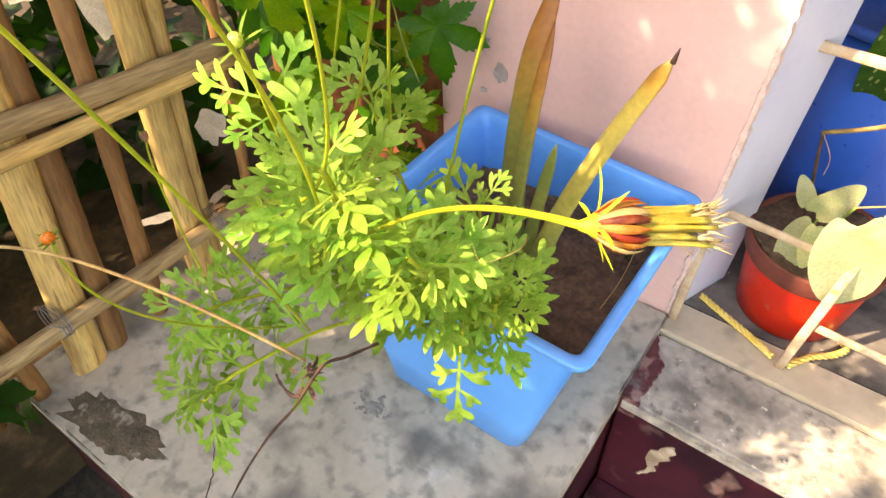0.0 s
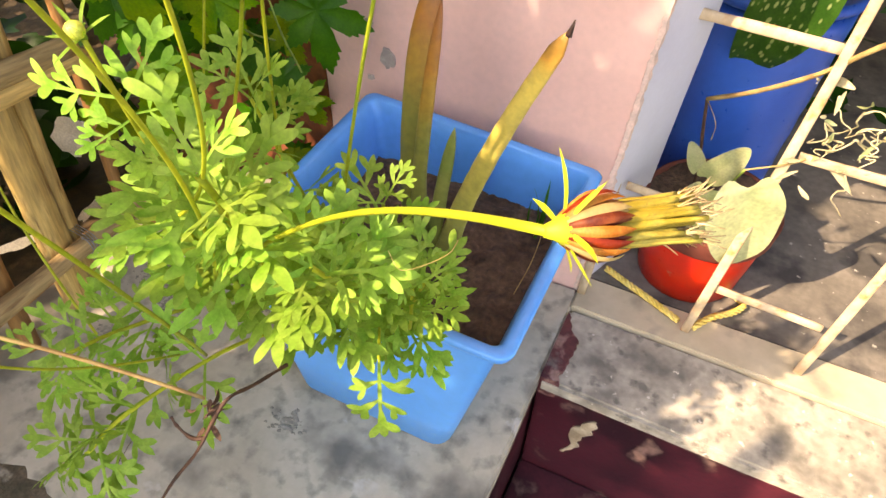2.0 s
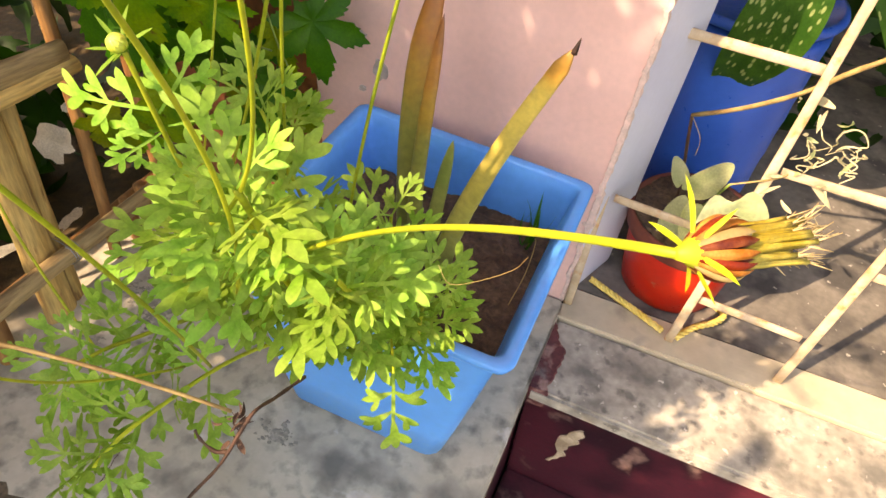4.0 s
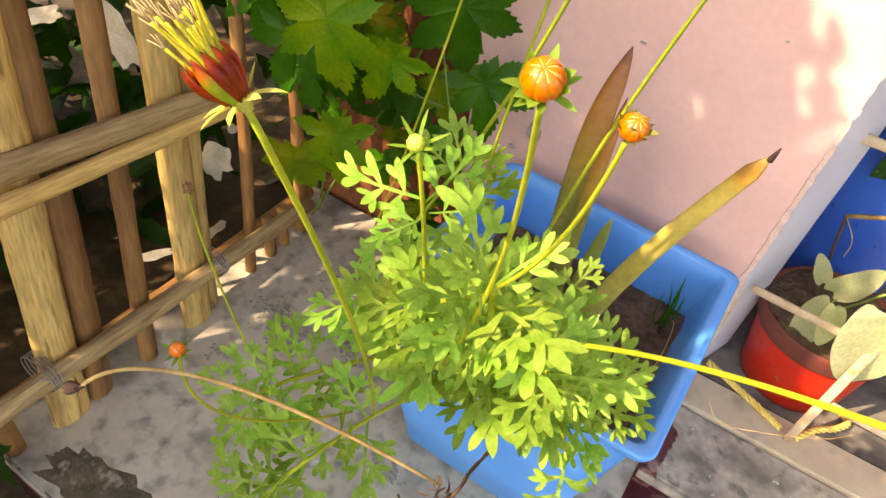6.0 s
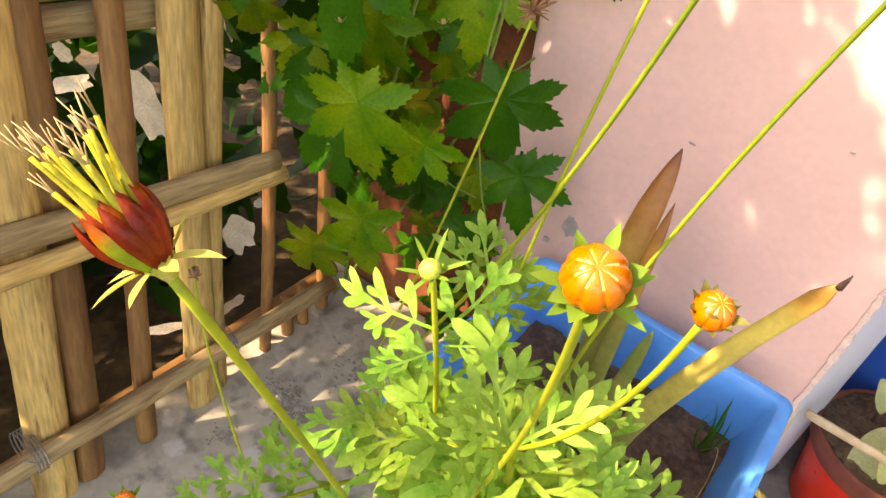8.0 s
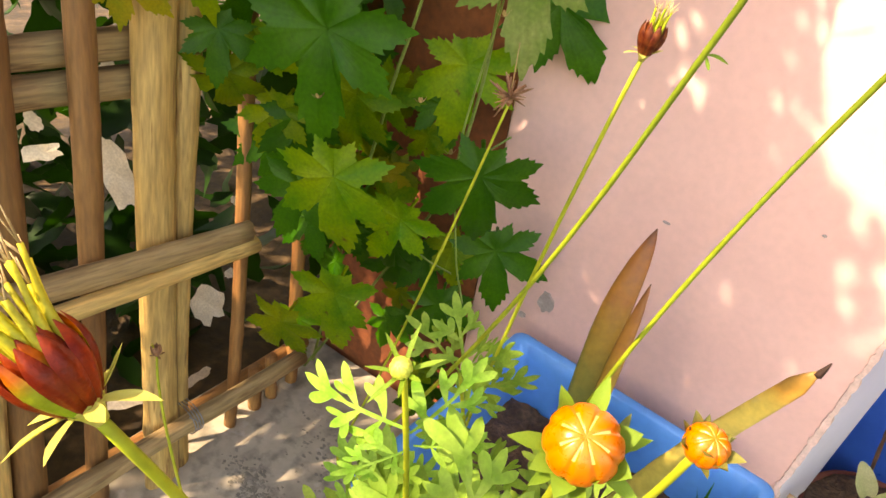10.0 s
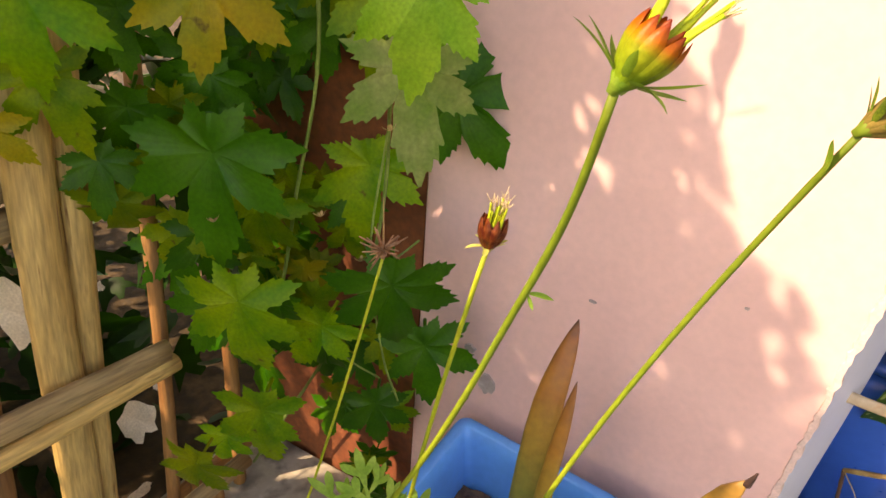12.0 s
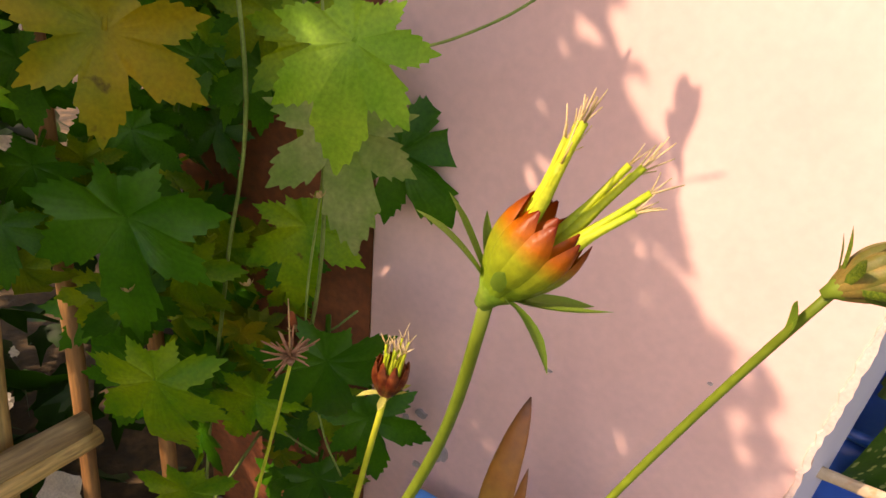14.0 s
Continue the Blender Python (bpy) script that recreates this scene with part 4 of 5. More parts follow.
def bud(base, axis, r, mats, seed, label, count=7, bl=0.0098, cup=0.62, bract_mt=None, open_=1.2):
    """A round bud of folded petals with pale seams, in a cup of bracts."""
    axis = Vector(axis).normalized()
    head = head_root("bud", base, axis, receptacle(r * 0.7), BRACT, label)
    geo = Geo()
    nu, nv = 96, 18
    v, f, sl = [], [], []
    for j in range(nv + 1):
        th = math.pi * j / nv
        for i in range(nu):
            a = 2 * math.pi * i / nu
            seam = (0.5 + 0.5 * math.cos(8 * a)) ** 5
            rr = r * (1 - 0.07 * seam * math.sin(th) ** 0.6) * (1 if th > 0.25 else 0.93 + 0.07 * th / 0.25)
            v.append((r * 0.95 + rr * 0.93 * math.cos(th), rr * math.sin(th) * math.cos(a), rr * math.sin(th) * math.sin(a)))
    for j in range(nv):
        for i in range(nu):
            f.append((j * nu + i, j * nu + (i + 1) % nu, (j + 1) * nu + (i + 1) % nu, (j + 1) * nu + i))
            sl.append(1 if (i % 12 in (11, 0)) and 1 <= j < 4 else 0)
    geo.v, geo.f, geo.m = v, f, sl
    part("petals", geo, mats, head, local=aim(base, axis, axis.orthogonal()))
    bracts(head, base, axis, count, bl, r * 0.42, bract_mt or BRACT, seed, open_)
    bracts(head, Vector(base) + axis * r * 0.1, axis, 8, r * (1.25 if cup > 0.5 else 1.75), r * 0.7, bract_mt or BRACT, seed + 50, cup)
    return head


def seed_head(base, axis, size, mats, seed, label, scales=8, scale_len=1.0, achenes=14, spread=0.22, bract_mt=None, bract_count=8, reach=1.0, awn=True, open_=1.25, bundles=(), seed_mt=None, bract_len=0.62, scale_w=0.40, bract_w=0.17, fat=1.0):
    """A ripe head: overlapping scales round a sheaf of long seeds with pale awns."""
    rng = random.Random(seed)
    axis = Vector(axis).normalized()
    base = Vector(base)
    head = head_root("seed_head", base, axis, receptacle(size * 0.24), bract_mt or BRACT, label)
    u = axis.orthogonal().normalized()
    for ring, (count, rad, ln) in enumerate(((scales, 0.34, 0.95 * scale_len), (scales - 2, 0.25, scale_len))):
        for i in range(count):
            a = 2 * math.pi * (i + 0.5 * ring + rng.uniform(-0.12, 0.12)) / count
            d = u * math.cos(a) + axis.cross(u) * math.sin(a)
            geo = Geo()
            n = 8
            v, f = [], []
            w = scale_w * size
            for j in range(n + 1):
                s = j / n
                half = w / 2 * (0.5 + 0.5 * math.sin(min(s / 0.45, 1) * math.pi / 2)) * (1 if s < 0.5 else max(0.04, math.cos((s - 0.5) / 0.5 * math.pi / 2)) ** 0.8)
                bow = size * (rad * 0.55 + (rad * 1.0) * math.sin(s * 2.3) ** 1.0 * 0.75)
                for q in (-1, -0.5, 0, 0.5, 1):
                    v.append((s * ln * size, q * half, bow - q * q * half * 0.55))
            for j in range(n):
                for q in range(4):
                    b = j * 5 + q
                    f.append((b, b + 1, b + 6, b + 5))
            geo.add(v, f)
            part("scale", geo, mats[(i + ring) % len(mats)], head, local=aim(base, axis, d))
    for i in range(achenes):
        a = rng.uniform(0, 2 * math.pi)
        rr = size * 0.20 * math.sqrt(rng.random())
        d = u * math.cos(a) + axis.cross(u) * math.sin(a)
        lean = spread * (0.4 + rng.random())
        if bundles:
            turn, tilt, tight = bundles[i % len(bundles)]
            e = u * math.cos(turn) + axis.cross(u) * math.sin(turn)
            d, lean, rr = (e + d * tight).normalized(), tilt + rng.uniform(-0.05, 0.05), size * 0.15
        p0 = base + axis * size * 0.35 + d * rr
        ln = size * rng.uniform(0.95, 1.45) * reach
        way = (axis + d * lean).normalized()
        line = curve_points([p0, p0 + way * ln * 0.5 + d * size * 0.02, p0 + (axis + d * lean * 1.4).normalized() * ln], 8)
        geo = tube(Geo(), line, lambda s: size * fat * (0.032 + 0.027 * math.sin(min(1, s * 1.5) * math.pi)), 6)
        seed_ob = part("seed", geo, seed_mt or ACHENE, head)
        if awn:
            geo = Geo()
            for k in range(3):
                e = line[-1] + (way + d * rng.uniform(-0.5, 0.7) + axis.cross(d) * rng.uniform(-0.5, 0.5)).normalized() * size * rng.uniform(0.2, 0.4)
                tube(geo, [line[-1] - way * size * 0.02, line[-1].lerp(e, 0.5), e], (size * 0.014, size * 0.006), 4)
            part("awn", geo, AWN, seed_ob, "pale bristle")
    bracts(head, base, axis, bract_count, size * bract_len, size * bract_w, bract_mt or BRACT, seed, open_)
    return head


# stalks of the heads, from the head down
def toned_stalk(a, b, c, r, sway=0.0):
    """A stalk with a dark green upper part; the rest is yellow-green. It may bow out below its head."""
    line = [p + Vector((sway, sway * 0.3, 0)) * (math.exp(-((i / 48 - 0.09) / 0.085) ** 2)) for i, p in enumerate(bezier(a, b, c, 48))]
    part("stalk", tube(Geo(), line, (r, r * 1.2), 8, wobble=0.03, seed=4), TONED_STEM, cosmos, "stalk going to dark green towards the top")


def curl(p, along, normal, size, lift):
    """A small dry leaf at a node of a stalk."""
    geo = Geo()
    blade(geo, (0, 0), 0, 1, 0.28, lift=lift, fold=0.4, n=7)
    part("node_leaf", geo, BRACT, cosmos, local=aim(p, along, normal, size))


toned_stalk((0.2265, -0.4176, 0.8522), (0.1742, -0.3686, 0.6351), (0.0065, -0.3216, 0.3283), 0.0013, 0.0022)
curl((0.2074, -0.4007, 0.7767), (0.9, 0.1, 0.35), (0.0, -0.6, 0.8), 0.007, -0.9)
curl((0.2074, -0.4007, 0.7767), (0.3, 0.2, -0.9), (0.5, -0.8, 0.1), 0.005, 0.6)
curl((0.2775, -0.3268, 0.8141), (0.35, -0.10, 0.9), (-0.7, -0.6, 0.3), 0.014, 0.5)
stalk((0.0065, -0.3216, 0.3283), (-0.02, -0.312, 0.28), (0.050, -0.290, 0.195), 0.0019, DARK_STEM)
stalk((0.1684, -0.352, 0.7564), (0.119, -0.3476, 0.5151), (0.0686, -0.2771, 0.2), 0.0012)
toned_stalk((0.2847, -0.3284, 0.8328), (0.1806, -0.3046, 0.5661), (0.1525, -0.3333, 0.2773), 0.0014)
stalk((0.073, -0.293, 0.688), (0.0305, -0.315, 0.4691), (-0.0172, -0.3291, 0.3117), 0.0010)
stalk((-0.0172, -0.3291, 0.3117), (-0.02, -0.325, 0.26), (0.030, -0.300, 0.195), 0.0012)
stalk((0.411, -0.588, 0.720), (0.3088, -0.4976, 0.6175), (0.2178, -0.476, 0.5177), 0.0012)
stalk((0.1865, -0.6229, 0.7444), (0.1829, -0.55, 0.5496), (0.1196, -0.4739, 0.3346), 0.0012)
stalk((0.2544, -0.5882, 0.7625), (0.2268, -0.5036, 0.6081), (0.1914, -0.4941, 0.4903), 0.0011)
stalk((0.267, -0.5365, 0.7276), (0.247, -0.5065, 0.6003), (0.165, -0.4864, 0.5275), 0.0010)
stalk((0.159, -0.4946, 0.649), (0.166, -0.4887, 0.5844), (0.1541, -0.4634, 0.4938), 0.0013)
stalk((0.1056, -0.618, 0.565), (0.096, -0.630, 0.475), (0.110, -0.490, 0.350), 0.0009)
stalk((0.105, -0.665, 0.59), (0.1057, -0.6252, 0.5991), (0.2323, -0.5591, 0.4793), 0.0009, DRY)
stalk((0.282, -0.457, 0.411), (0.272, -0.440, 0.415), (0.250, -0.400, 0.385), 0.0010)
stalk((-0.1419, -0.4288, 0.4176), (-0.115, -0.452, 0.395), (-0.008, -0.486, 0.299), 0.0011)

bud((0.2544, -0.5882, 0.7625), (0.10, -0.45, 0.72), 0.0056, [BUD_ORANGE, BUD_SEAM], 1, "round orange bud with star-shaped seams")
bud((0.267, -0.5365, 0.7276), (0.20, -0.30, 0.85), 0.0050, [BUD_ORANGE, BUD_SEAM], 2, "orange bud just opening", count=6, bl=0.0088, cup=0.42, bract_mt=OLIVE_BRACT, open_=0.75)
bud((0.159, -0.4946, 0.649), (0.00, -0.50, 0.80), 0.0048, [BUD_GREEN, BUD_GREEN], 3, "small unripe green bud", bl=0.017)
bud((0.1056, -0.618, 0.565), (0.10, -0.20, 0.90), 0.0040, [BUD_ORANGE, BUD_SEAM], 4, "small orange bud low on the plant", bl=0.008)
seed_head((0.2281, -0.4167, 0.8552), (0.48, 0.28, 0.88), 0.0172, [SEED_ORANGE], 5, "ripe head, orange-red scales and green seeds", achenes=15, bract_count=8, bundles=((2.4, 0.20, 0.5), (0.3, 0.05, 0.22), (5.7, 0.18, 0.2), (2.6, 0.16, 0.6)), bract_len=0.95, seed_mt=LIME_SEED, reach=1.05, fat=1.2, scales=9, scale_w=0.36)
seed_head((0.2847, -0.3284, 0.8328), (0.75, 0.25, 0.60), 0.0170, [OLIVE_SCALE], 6, "half-ripe head with dull green scales", achenes=5, reach=0.6, bract_mt=DARK_STEM, bract_len=0.85, open_=0.8, scale_w=0.28, scales=10)
seed_head((0.1686, -0.3519, 0.7580), (0.12, 0.05, 1.00), 0.0150, [SEED_DARK], 7, "small dark red seed head", achenes=14, spread=0.07, reach=0.8, seed_mt=LIME_SEED, bract_mt=PALE_BRACT, bract_count=6)
seed_head((0.1852, -0.6236, 0.7470), (-0.58, -0.25, 0.78), 0.0172, [SEED_RED, SEED_RED, SEED_ORANGE], 8, "dark red seed head with yellow seed sheaf", scales=11, achenes=17, spread=0.18, bract_mt=PALE_BRACT, scale_w=0.24, scale_len=0.92, open_=1.45, reach=0.88)
seed_head((0.413, -0.586, 0.7196), (0.72, 0.66, -0.14), 0.0165, [DRY_SCALE, SEED_RED, DRY_SCALE, DRY, SEED_DARK], 9, "drying seed head lying sideways", scales=17, scale_len=0.80, achenes=46, spread=0.055, reach=1.08, fat=1.2, scale_w=0.14, seed_mt=OLIVE_SEED, bract_mt=COSMOS_STEM, bract_count=6, open_=1.2, bract_len=0.82, bract_w=0.095)
seed_head((0.105, -0.665, 0.590), (-0.70, -0.55, -0.05), 0.0070, [TWIG], 10, "shrivelled dark brown head", achenes=3, awn=False, reach=0.4, bract_mt=TWIG, bract_count=5)
seed_head((-0.1419, -0.4288, 0.4176), (-0.05, 0.0, 1.0), 0.0110, [STAR_BROWN], 11, "small brown seed head", achenes=3, reach=0.8, awn=False, bract_mt=STAR_BROWN, bract_count=5)

# open star of dry seeds
star = head_root("seed_star", (0.073, -0.293, 0.690), (0.0, -0.1, 1.0), receptacle(0.003), STAR_BROWN, "dry brown star of open seeds")
rng = random.Random(12)
for k in range(30):
    d = Vector((rng.gauss(0, 1), rng.gauss(0, 1), rng.gauss(0.25, 0.7))).normalized()
    ln = rng.uniform(0.010, 0.018)
    p = Vector((0.073, -0.293, 0.694))
    part("seed", tube(Geo(), [p, p + d * ln * 0.5, p + d * ln + Vector((0, 0, rng.uniform(-0.002, 0.002)))], (0.0010, 0.0004), 5), STAR_BROWN, star)
part("awn", tube(Geo(), curve_points([(0.073, -0.293, 0.696), (0.073, -0.293, 0.710), (0.072, -0.292, 0.728)], 6), (0.0006, 0.0003), 5), DRY, star)

# dry twig leaning from the tub to the ledge
twig = thing("dry_twig", (0.04, -0.59, 0.0), "thin dry brown twig with a curled dead leaf", "twig")
part("stem", tube(Geo(), curve_points([(0.238, -0.500, 0.436), (0.239, -0.530, 0.456), (0.243, -0.556, 0.478), (0.229, -0.575, 0.442), (0.201, -0.588, 0.390), (0.136, -0.600, 0.256), (0.020, -0.612, 0.004)], 40), (0.0013, 0.0010), 6, wobble=0.2, seed=2), TWIG, twig)
for k in range(13):
    rng = random.Random(70 + k)
    geo = Geo()
    blade(geo, (0, 0), 0, 1, rng.uniform(0.22, 0.5), lift=rng.uniform(0.8, 1.9) * rng.choice((-1, 1)), fold=0.8)
    part("dead_leaf", geo, TWIG, twig, local=aim((0.236 + rng.uniform(-0.009, 0.006), -0.560 + rng.uniform(-0.008, 0.006), 0.470 + rng.uniform(-0.012, 0.012)),
                                                 (rng.uniform(-1, 0.4), rng.uniform(-1, 1), rng.uniform(-1, 0.6)), (rng.uniform(-1, 1), -1, 0.5), rng.uniform(0.005, 0.010)))
part("dead_leaf", tube(Geo(), curve_points([(0.233, -0.570, 0.452), (0.224, -0.572, 0.448), (0.216, -0.572, 0.455), (0.213, -0.571, 0.462)], 10), (0.0016, 0.0008), 5, wobble=0.3, seed=3), TWIG, twig)


# ---- vine on the fence and wall ----
vine = thing("climbing_vine", (-0.36, -0.10, -0.05), "climbing vine with broad toothed lobed leaves on the fence", "vine")


def palmate_mesh(seed, mt, pet=0.9):
    """A lobed, toothed leaf of unit reach; x towards the tip, with its petiole."""
    rng = random.Random(seed)
    lobes = [(0, 1.08), (52, 0.92), (-52, 0.92), (103, 0.76), (-103, 0.76), (148, 0.50), (-148, 0.50)]
    lobes = [(a + rng.uniform(-8, 8), r * rng.uniform(0.84, 1.12)) for a, r in lobes]
    n = 240
    wav = rng.uniform(0, 6)
    edge = ((0, 1.0), (2.5, 0.91), (4.0, 0.85), (7.5, 0.87), (9.0, 0.75), (13.5, 0.78), (15.0, 0.65), (20.0, 0.67), (22.0, 0.50), (26.0, 0.41), (30.0, 0.34))

    def reach(a):
        best = 0.33
        for c, r in lobes:
            d = abs((a - c + 180) % 360 - 180)
            for (d0, f0), (d1, f1) in zip(edge, edge[1:]):
                if d0 <= d < d1:
                    best = max(best, r * (f0 + (f1 - f0) * (d - d0) / (d1 - d0)))
        return best

    def crease(a):
        return min(abs((a - c + 180) % 360 - 180) for c, r in lobes) / 25

    geo = Geo()
    v, f = [(0, 0, 0)], []
    rings = (0.25, 0.5, 0.75, 1.0)
    cup, sag = rng.uniform(0.05, 0.25), rng.uniform(0.18, 0.55)
    for q in rings:
        for i in range(n):
            a = 360 * i / n
            r = reach(a) * (1 + 0.055 * noise.noise((i * 0.33, seed * 1.3, 7)) * q)
            r *= q
            x, y = r * math.cos(radians(a)), r * math.sin(radians(a))
            z = 0.035 * min(crease(a), 1.0) ** 2 * q - sag * r * r * (0.6 + 0.4 * math.cos(radians(a))) + cup * r * 0.4
            z += 0.09 * noise.noise((x * 2.4 + seed, y * 2.4, wav))
            v.append((x, y, z))
    for i in range(n):
        f.append((0, 1 + i, 1 + (i + 1) % n))
    for k in range(len(rings) - 1):
        for i in range(n):
            a, b = 1 + k * n + i, 1 + k * n + (i + 1) % n
            f.append((a, a + n, b + n, b))
    geo.add(v, f)
    if pet:
        tube(geo, curve_points([(0, 0, 0), (-0.18, 0.03, -0.10), (-0.35 * pet, 0.05, -0.40 * pet)], 8), (0.022, 0.03), 6)
    return geo.mesh("leaf", mt)


PALM = {mt.name: [palmate_mesh(s + 10 * k, mt) for s in range(5)] for k, mt in enumerate((VINE_LEAF, VINE_DARK, VINE_GREY, VINE_YELLOW, VINE_FRESH))}


def vine_leaf(loc, tip, normal, size, mt, k, label=""):
    return part("leaf", PALM[mt.name][k % 5], None, vine, label, local=aim(loc, tip, normal, size))


FACE = Vector((0.45, -0.70, 0.45))
def leaf_group(rows, first):
    for k, (loc, tip, nrm, size, mt, label) in enumerate(rows):
        vine_leaf(loc, tip, nrm, size, mt, first + k, label)


# broad leaves in front of the wall
leaf_group([
    ((-0.147, -0.218, 0.520), (0.15, -0.20, -1.0), (0.35, -0.75, 0.40), 0.090, VINE_LEAF, "mottled green and yellow leaf"),
    ((-0.026, -0.136, 0.545), (0.20, -0.05, -1.0), (0.55, -0.75, 0.25), 0.088, VINE_DARK, "deep green leaf"),
    ((-0.193, -0.190, 0.652), (0.05, -0.15, -1.0), (0.35, -0.80, 0.35), 0.115, VINE_DARK, "large dark green leaf"),
    ((-0.030, -0.112, 0.748), (0.20, -0.30, -0.95), (0.50, -0.75, 0.25), 0.088, VINE_GREY, "dusty grey-green leaf underside"),
    ((-0.050, 0.005, 0.692), (0.75, 0.10, -0.65), (0.30, -0.90, 0.35), 0.090, VINE_DARK, ""),
    ((0.020, -0.170, 0.828), (0.00, -0.35, -0.95), (0.40, -0.75, 0.50), 0.075, VINE_FRESH, "fresh light green leaf"),
    ((-0.150, -0.214, 0.812), (0.10, -0.10, -1.0), (0.80, -0.55, 0.10), 0.088, VINE_YELLOW, "drooping yellow leaf")], 0)
# lower leaves and those by the posts
leaf_group([
    ((-0.160, -0.192, 0.352), (0.10, -0.25, -1.0), (0.40, -0.75, 0.40), 0.080, VINE_LEAF, ""),
    ((-0.120, -0.310, 0.400), (-0.30, -0.20, -0.90), (0.50, -0.70, 0.40), 0.055, VINE_LEAF, ""),
    ((-0.030, -0.060, 0.420), (0.40, -0.20, -0.90), (0.45, -0.80, 0.35), 0.075, VINE_DARK, ""),
    ((-0.075, -0.090, 0.330), (0.20, -0.20, -1.0), (0.45, -0.80, 0.35), 0.065, VINE_DARK, ""),
    ((-0.130, -0.120, 0.440), (-0.30, -0.20, -0.90), (0.45, -0.70, 0.45), 0.070, VINE_LEAF, ""),
    ((-0.300, -0.330, 0.690), (0.10, -0.10, -1.0), (0.60, -0.60, 0.40), 0.055, VINE_YELLOW, "")], 7)
# leaves further back
leaf_group([
    ((-0.265, -0.292, 0.800), (0.15, -0.10, -1.0), (0.60, -0.60, 0.40), 0.090, VINE_LEAF, ""),
    ((-0.205, -0.205, 0.295), (-0.10, -0.25, -1.0), (0.50, -0.70, 0.40), 0.055, VINE_LEAF, ""),
    ((-0.220, -0.110, 0.560), (-0.30, -0.20, -1.0), (0.35, -0.80, 0.35), 0.085, VINE_LEAF, ""),
    ((-0.110, -0.060, 0.620), (0.10, -0.20, -1.0), (0.45, -0.80, 0.35), 0.085, VINE_LEAF, ""),
    ((-0.240, -0.170, 0.450), (-0.30, -0.30, -0.9), (0.45, -0.80, 0.35), 0.075, VINE_DARK, ""),
    ((-0.085, -0.080, 0.800), (0.20, -0.30, -1.0), (0.45, -0.80, 0.35), 0.085, VINE_LEAF, "")], 13)

rng = random.Random(24)
for k in range(7):
    vine_leaf((-0.300 + rng.uniform(-0.01, 0.01), -0.235 + 0.012 * k * (-1) ** k + rng.uniform(-0.01, 0.01), 0.585 + 0.045 * k), (rng.uniform(-0.4, 0.4), rng.uniform(-0.3, 0.1), -1),
              (0.75, -0.5, rng.uniform(0.1, 0.5)), rng.uniform(0.055, 0.075), VINE_DARK if k % 3 else VINE_LEAF, rng.randrange(5))
rng = random.Random(25)
for k in range(13):
    vine_leaf((rng.uniform(-0.325, -0.265), rng.uniform(-0.215, -0.09), rng.uniform(0.44, 0.92)), (rng.uniform(-0.4, 0.5), rng.uniform(-0.4, 0.1), -1),
              (0.7 + rng.uniform(-0.3, 0.3), -0.6, rng.uniform(0.1, 0.6)), rng.uniform(0.05, 0.08), VINE_DARK if k % 3 else VINE_LEAF, rng.randrange(5))
rng = random.Random(5)
KINDS = [VINE_LEAF, VINE_LEAF, VINE_LEAF, VINE_DARK, VINE_DARK, VINE_DARK, VINE_YELLOW]
for k in range(95):
    loc = (rng.uniform(-0.36, -0.10), rng.uniform(-0.10, 0.01), rng.uniform(0.28, 1.20))
    if (loc[0] > -0.16 and loc[1] < -0.06) or (loc[2] < 0.75 and loc[0] > -0.27 and k % 2):
        continue
    vine_leaf(loc, (rng.uniform(-0.6, 0.6), rng.uniform(-0.5, 0.1), -1), FACE + Vector((rng.uniform(-0.5, 0.5), rng.uniform(-0.3, 0.3), rng.uniform(-0.4, 0.4))),
              rng.uniform(0.045, 0.085), VINE_DARK if loc[2] > 0.62 and rng.random() < 0.75 else rng.choice(KINDS), rng.randrange(5))

rng = random.Random(26)
for k in range(12):
    vine_leaf((rng.uniform(-0.22, -0.09), rng.uniform(-0.05, 0.0), rng.uniform(0.10, 0.34)), (rng.uniform(-0.5, 0.5), rng.uniform(-0.4, 0.0), -1),
              FACE + Vector((rng.uniform(-0.3, 0.3), 0, rng.uniform(-0.3, 0.3))), rng.uniform(0.04, 0.065), VINE_DARK if k % 4 else VINE_LEAF, rng.randrange(5))

# stems and tendrils
for k, pts in enumerate([[(-0.36, -0.02, 0.0), (-0.28, -0.05, 0.3), (-0.20, -0.08, 0.55), (-0.14, -0.10, 0.80), (-0.20, -0.12, 1.2)],
                         [(-0.36, -0.04, 0.0), (-0.20, -0.04, 0.30), (-0.10, -0.07, 0.50), (-0.07, -0.09, 0.75), (-0.10, -0.15, 1.1)],
                         [(-0.06, -0.10, 0.86), (-0.05, -0.11, 0.72), (-0.075, -0.105, 0.55), (-0.06, -0.10, 0.42), (-0.05, -0.08, 0.34)],
                         [(-0.008, -0.135, 0.828), (0.02, -0.10, 0.815), (0.06, -0.05, 0.835), (0.10, -0.02, 0.87)],
                         [(-0.075, -0.105, 0.55), (-0.04, -0.12, 0.56), (-0.02, -0.10, 0.58)],
                         [(-0.14, -0.10, 0.42), (-0.10, -0.11, 0.40), (-0.05, -0.12, 0.405)]]):
    part("tendril", tube(Geo(), curve_points(pts, 40), (0.0026, 0.0015) if k < 2 else 0.0011, 6, wobble=0.08, seed=k), VINE_STEM, vine)
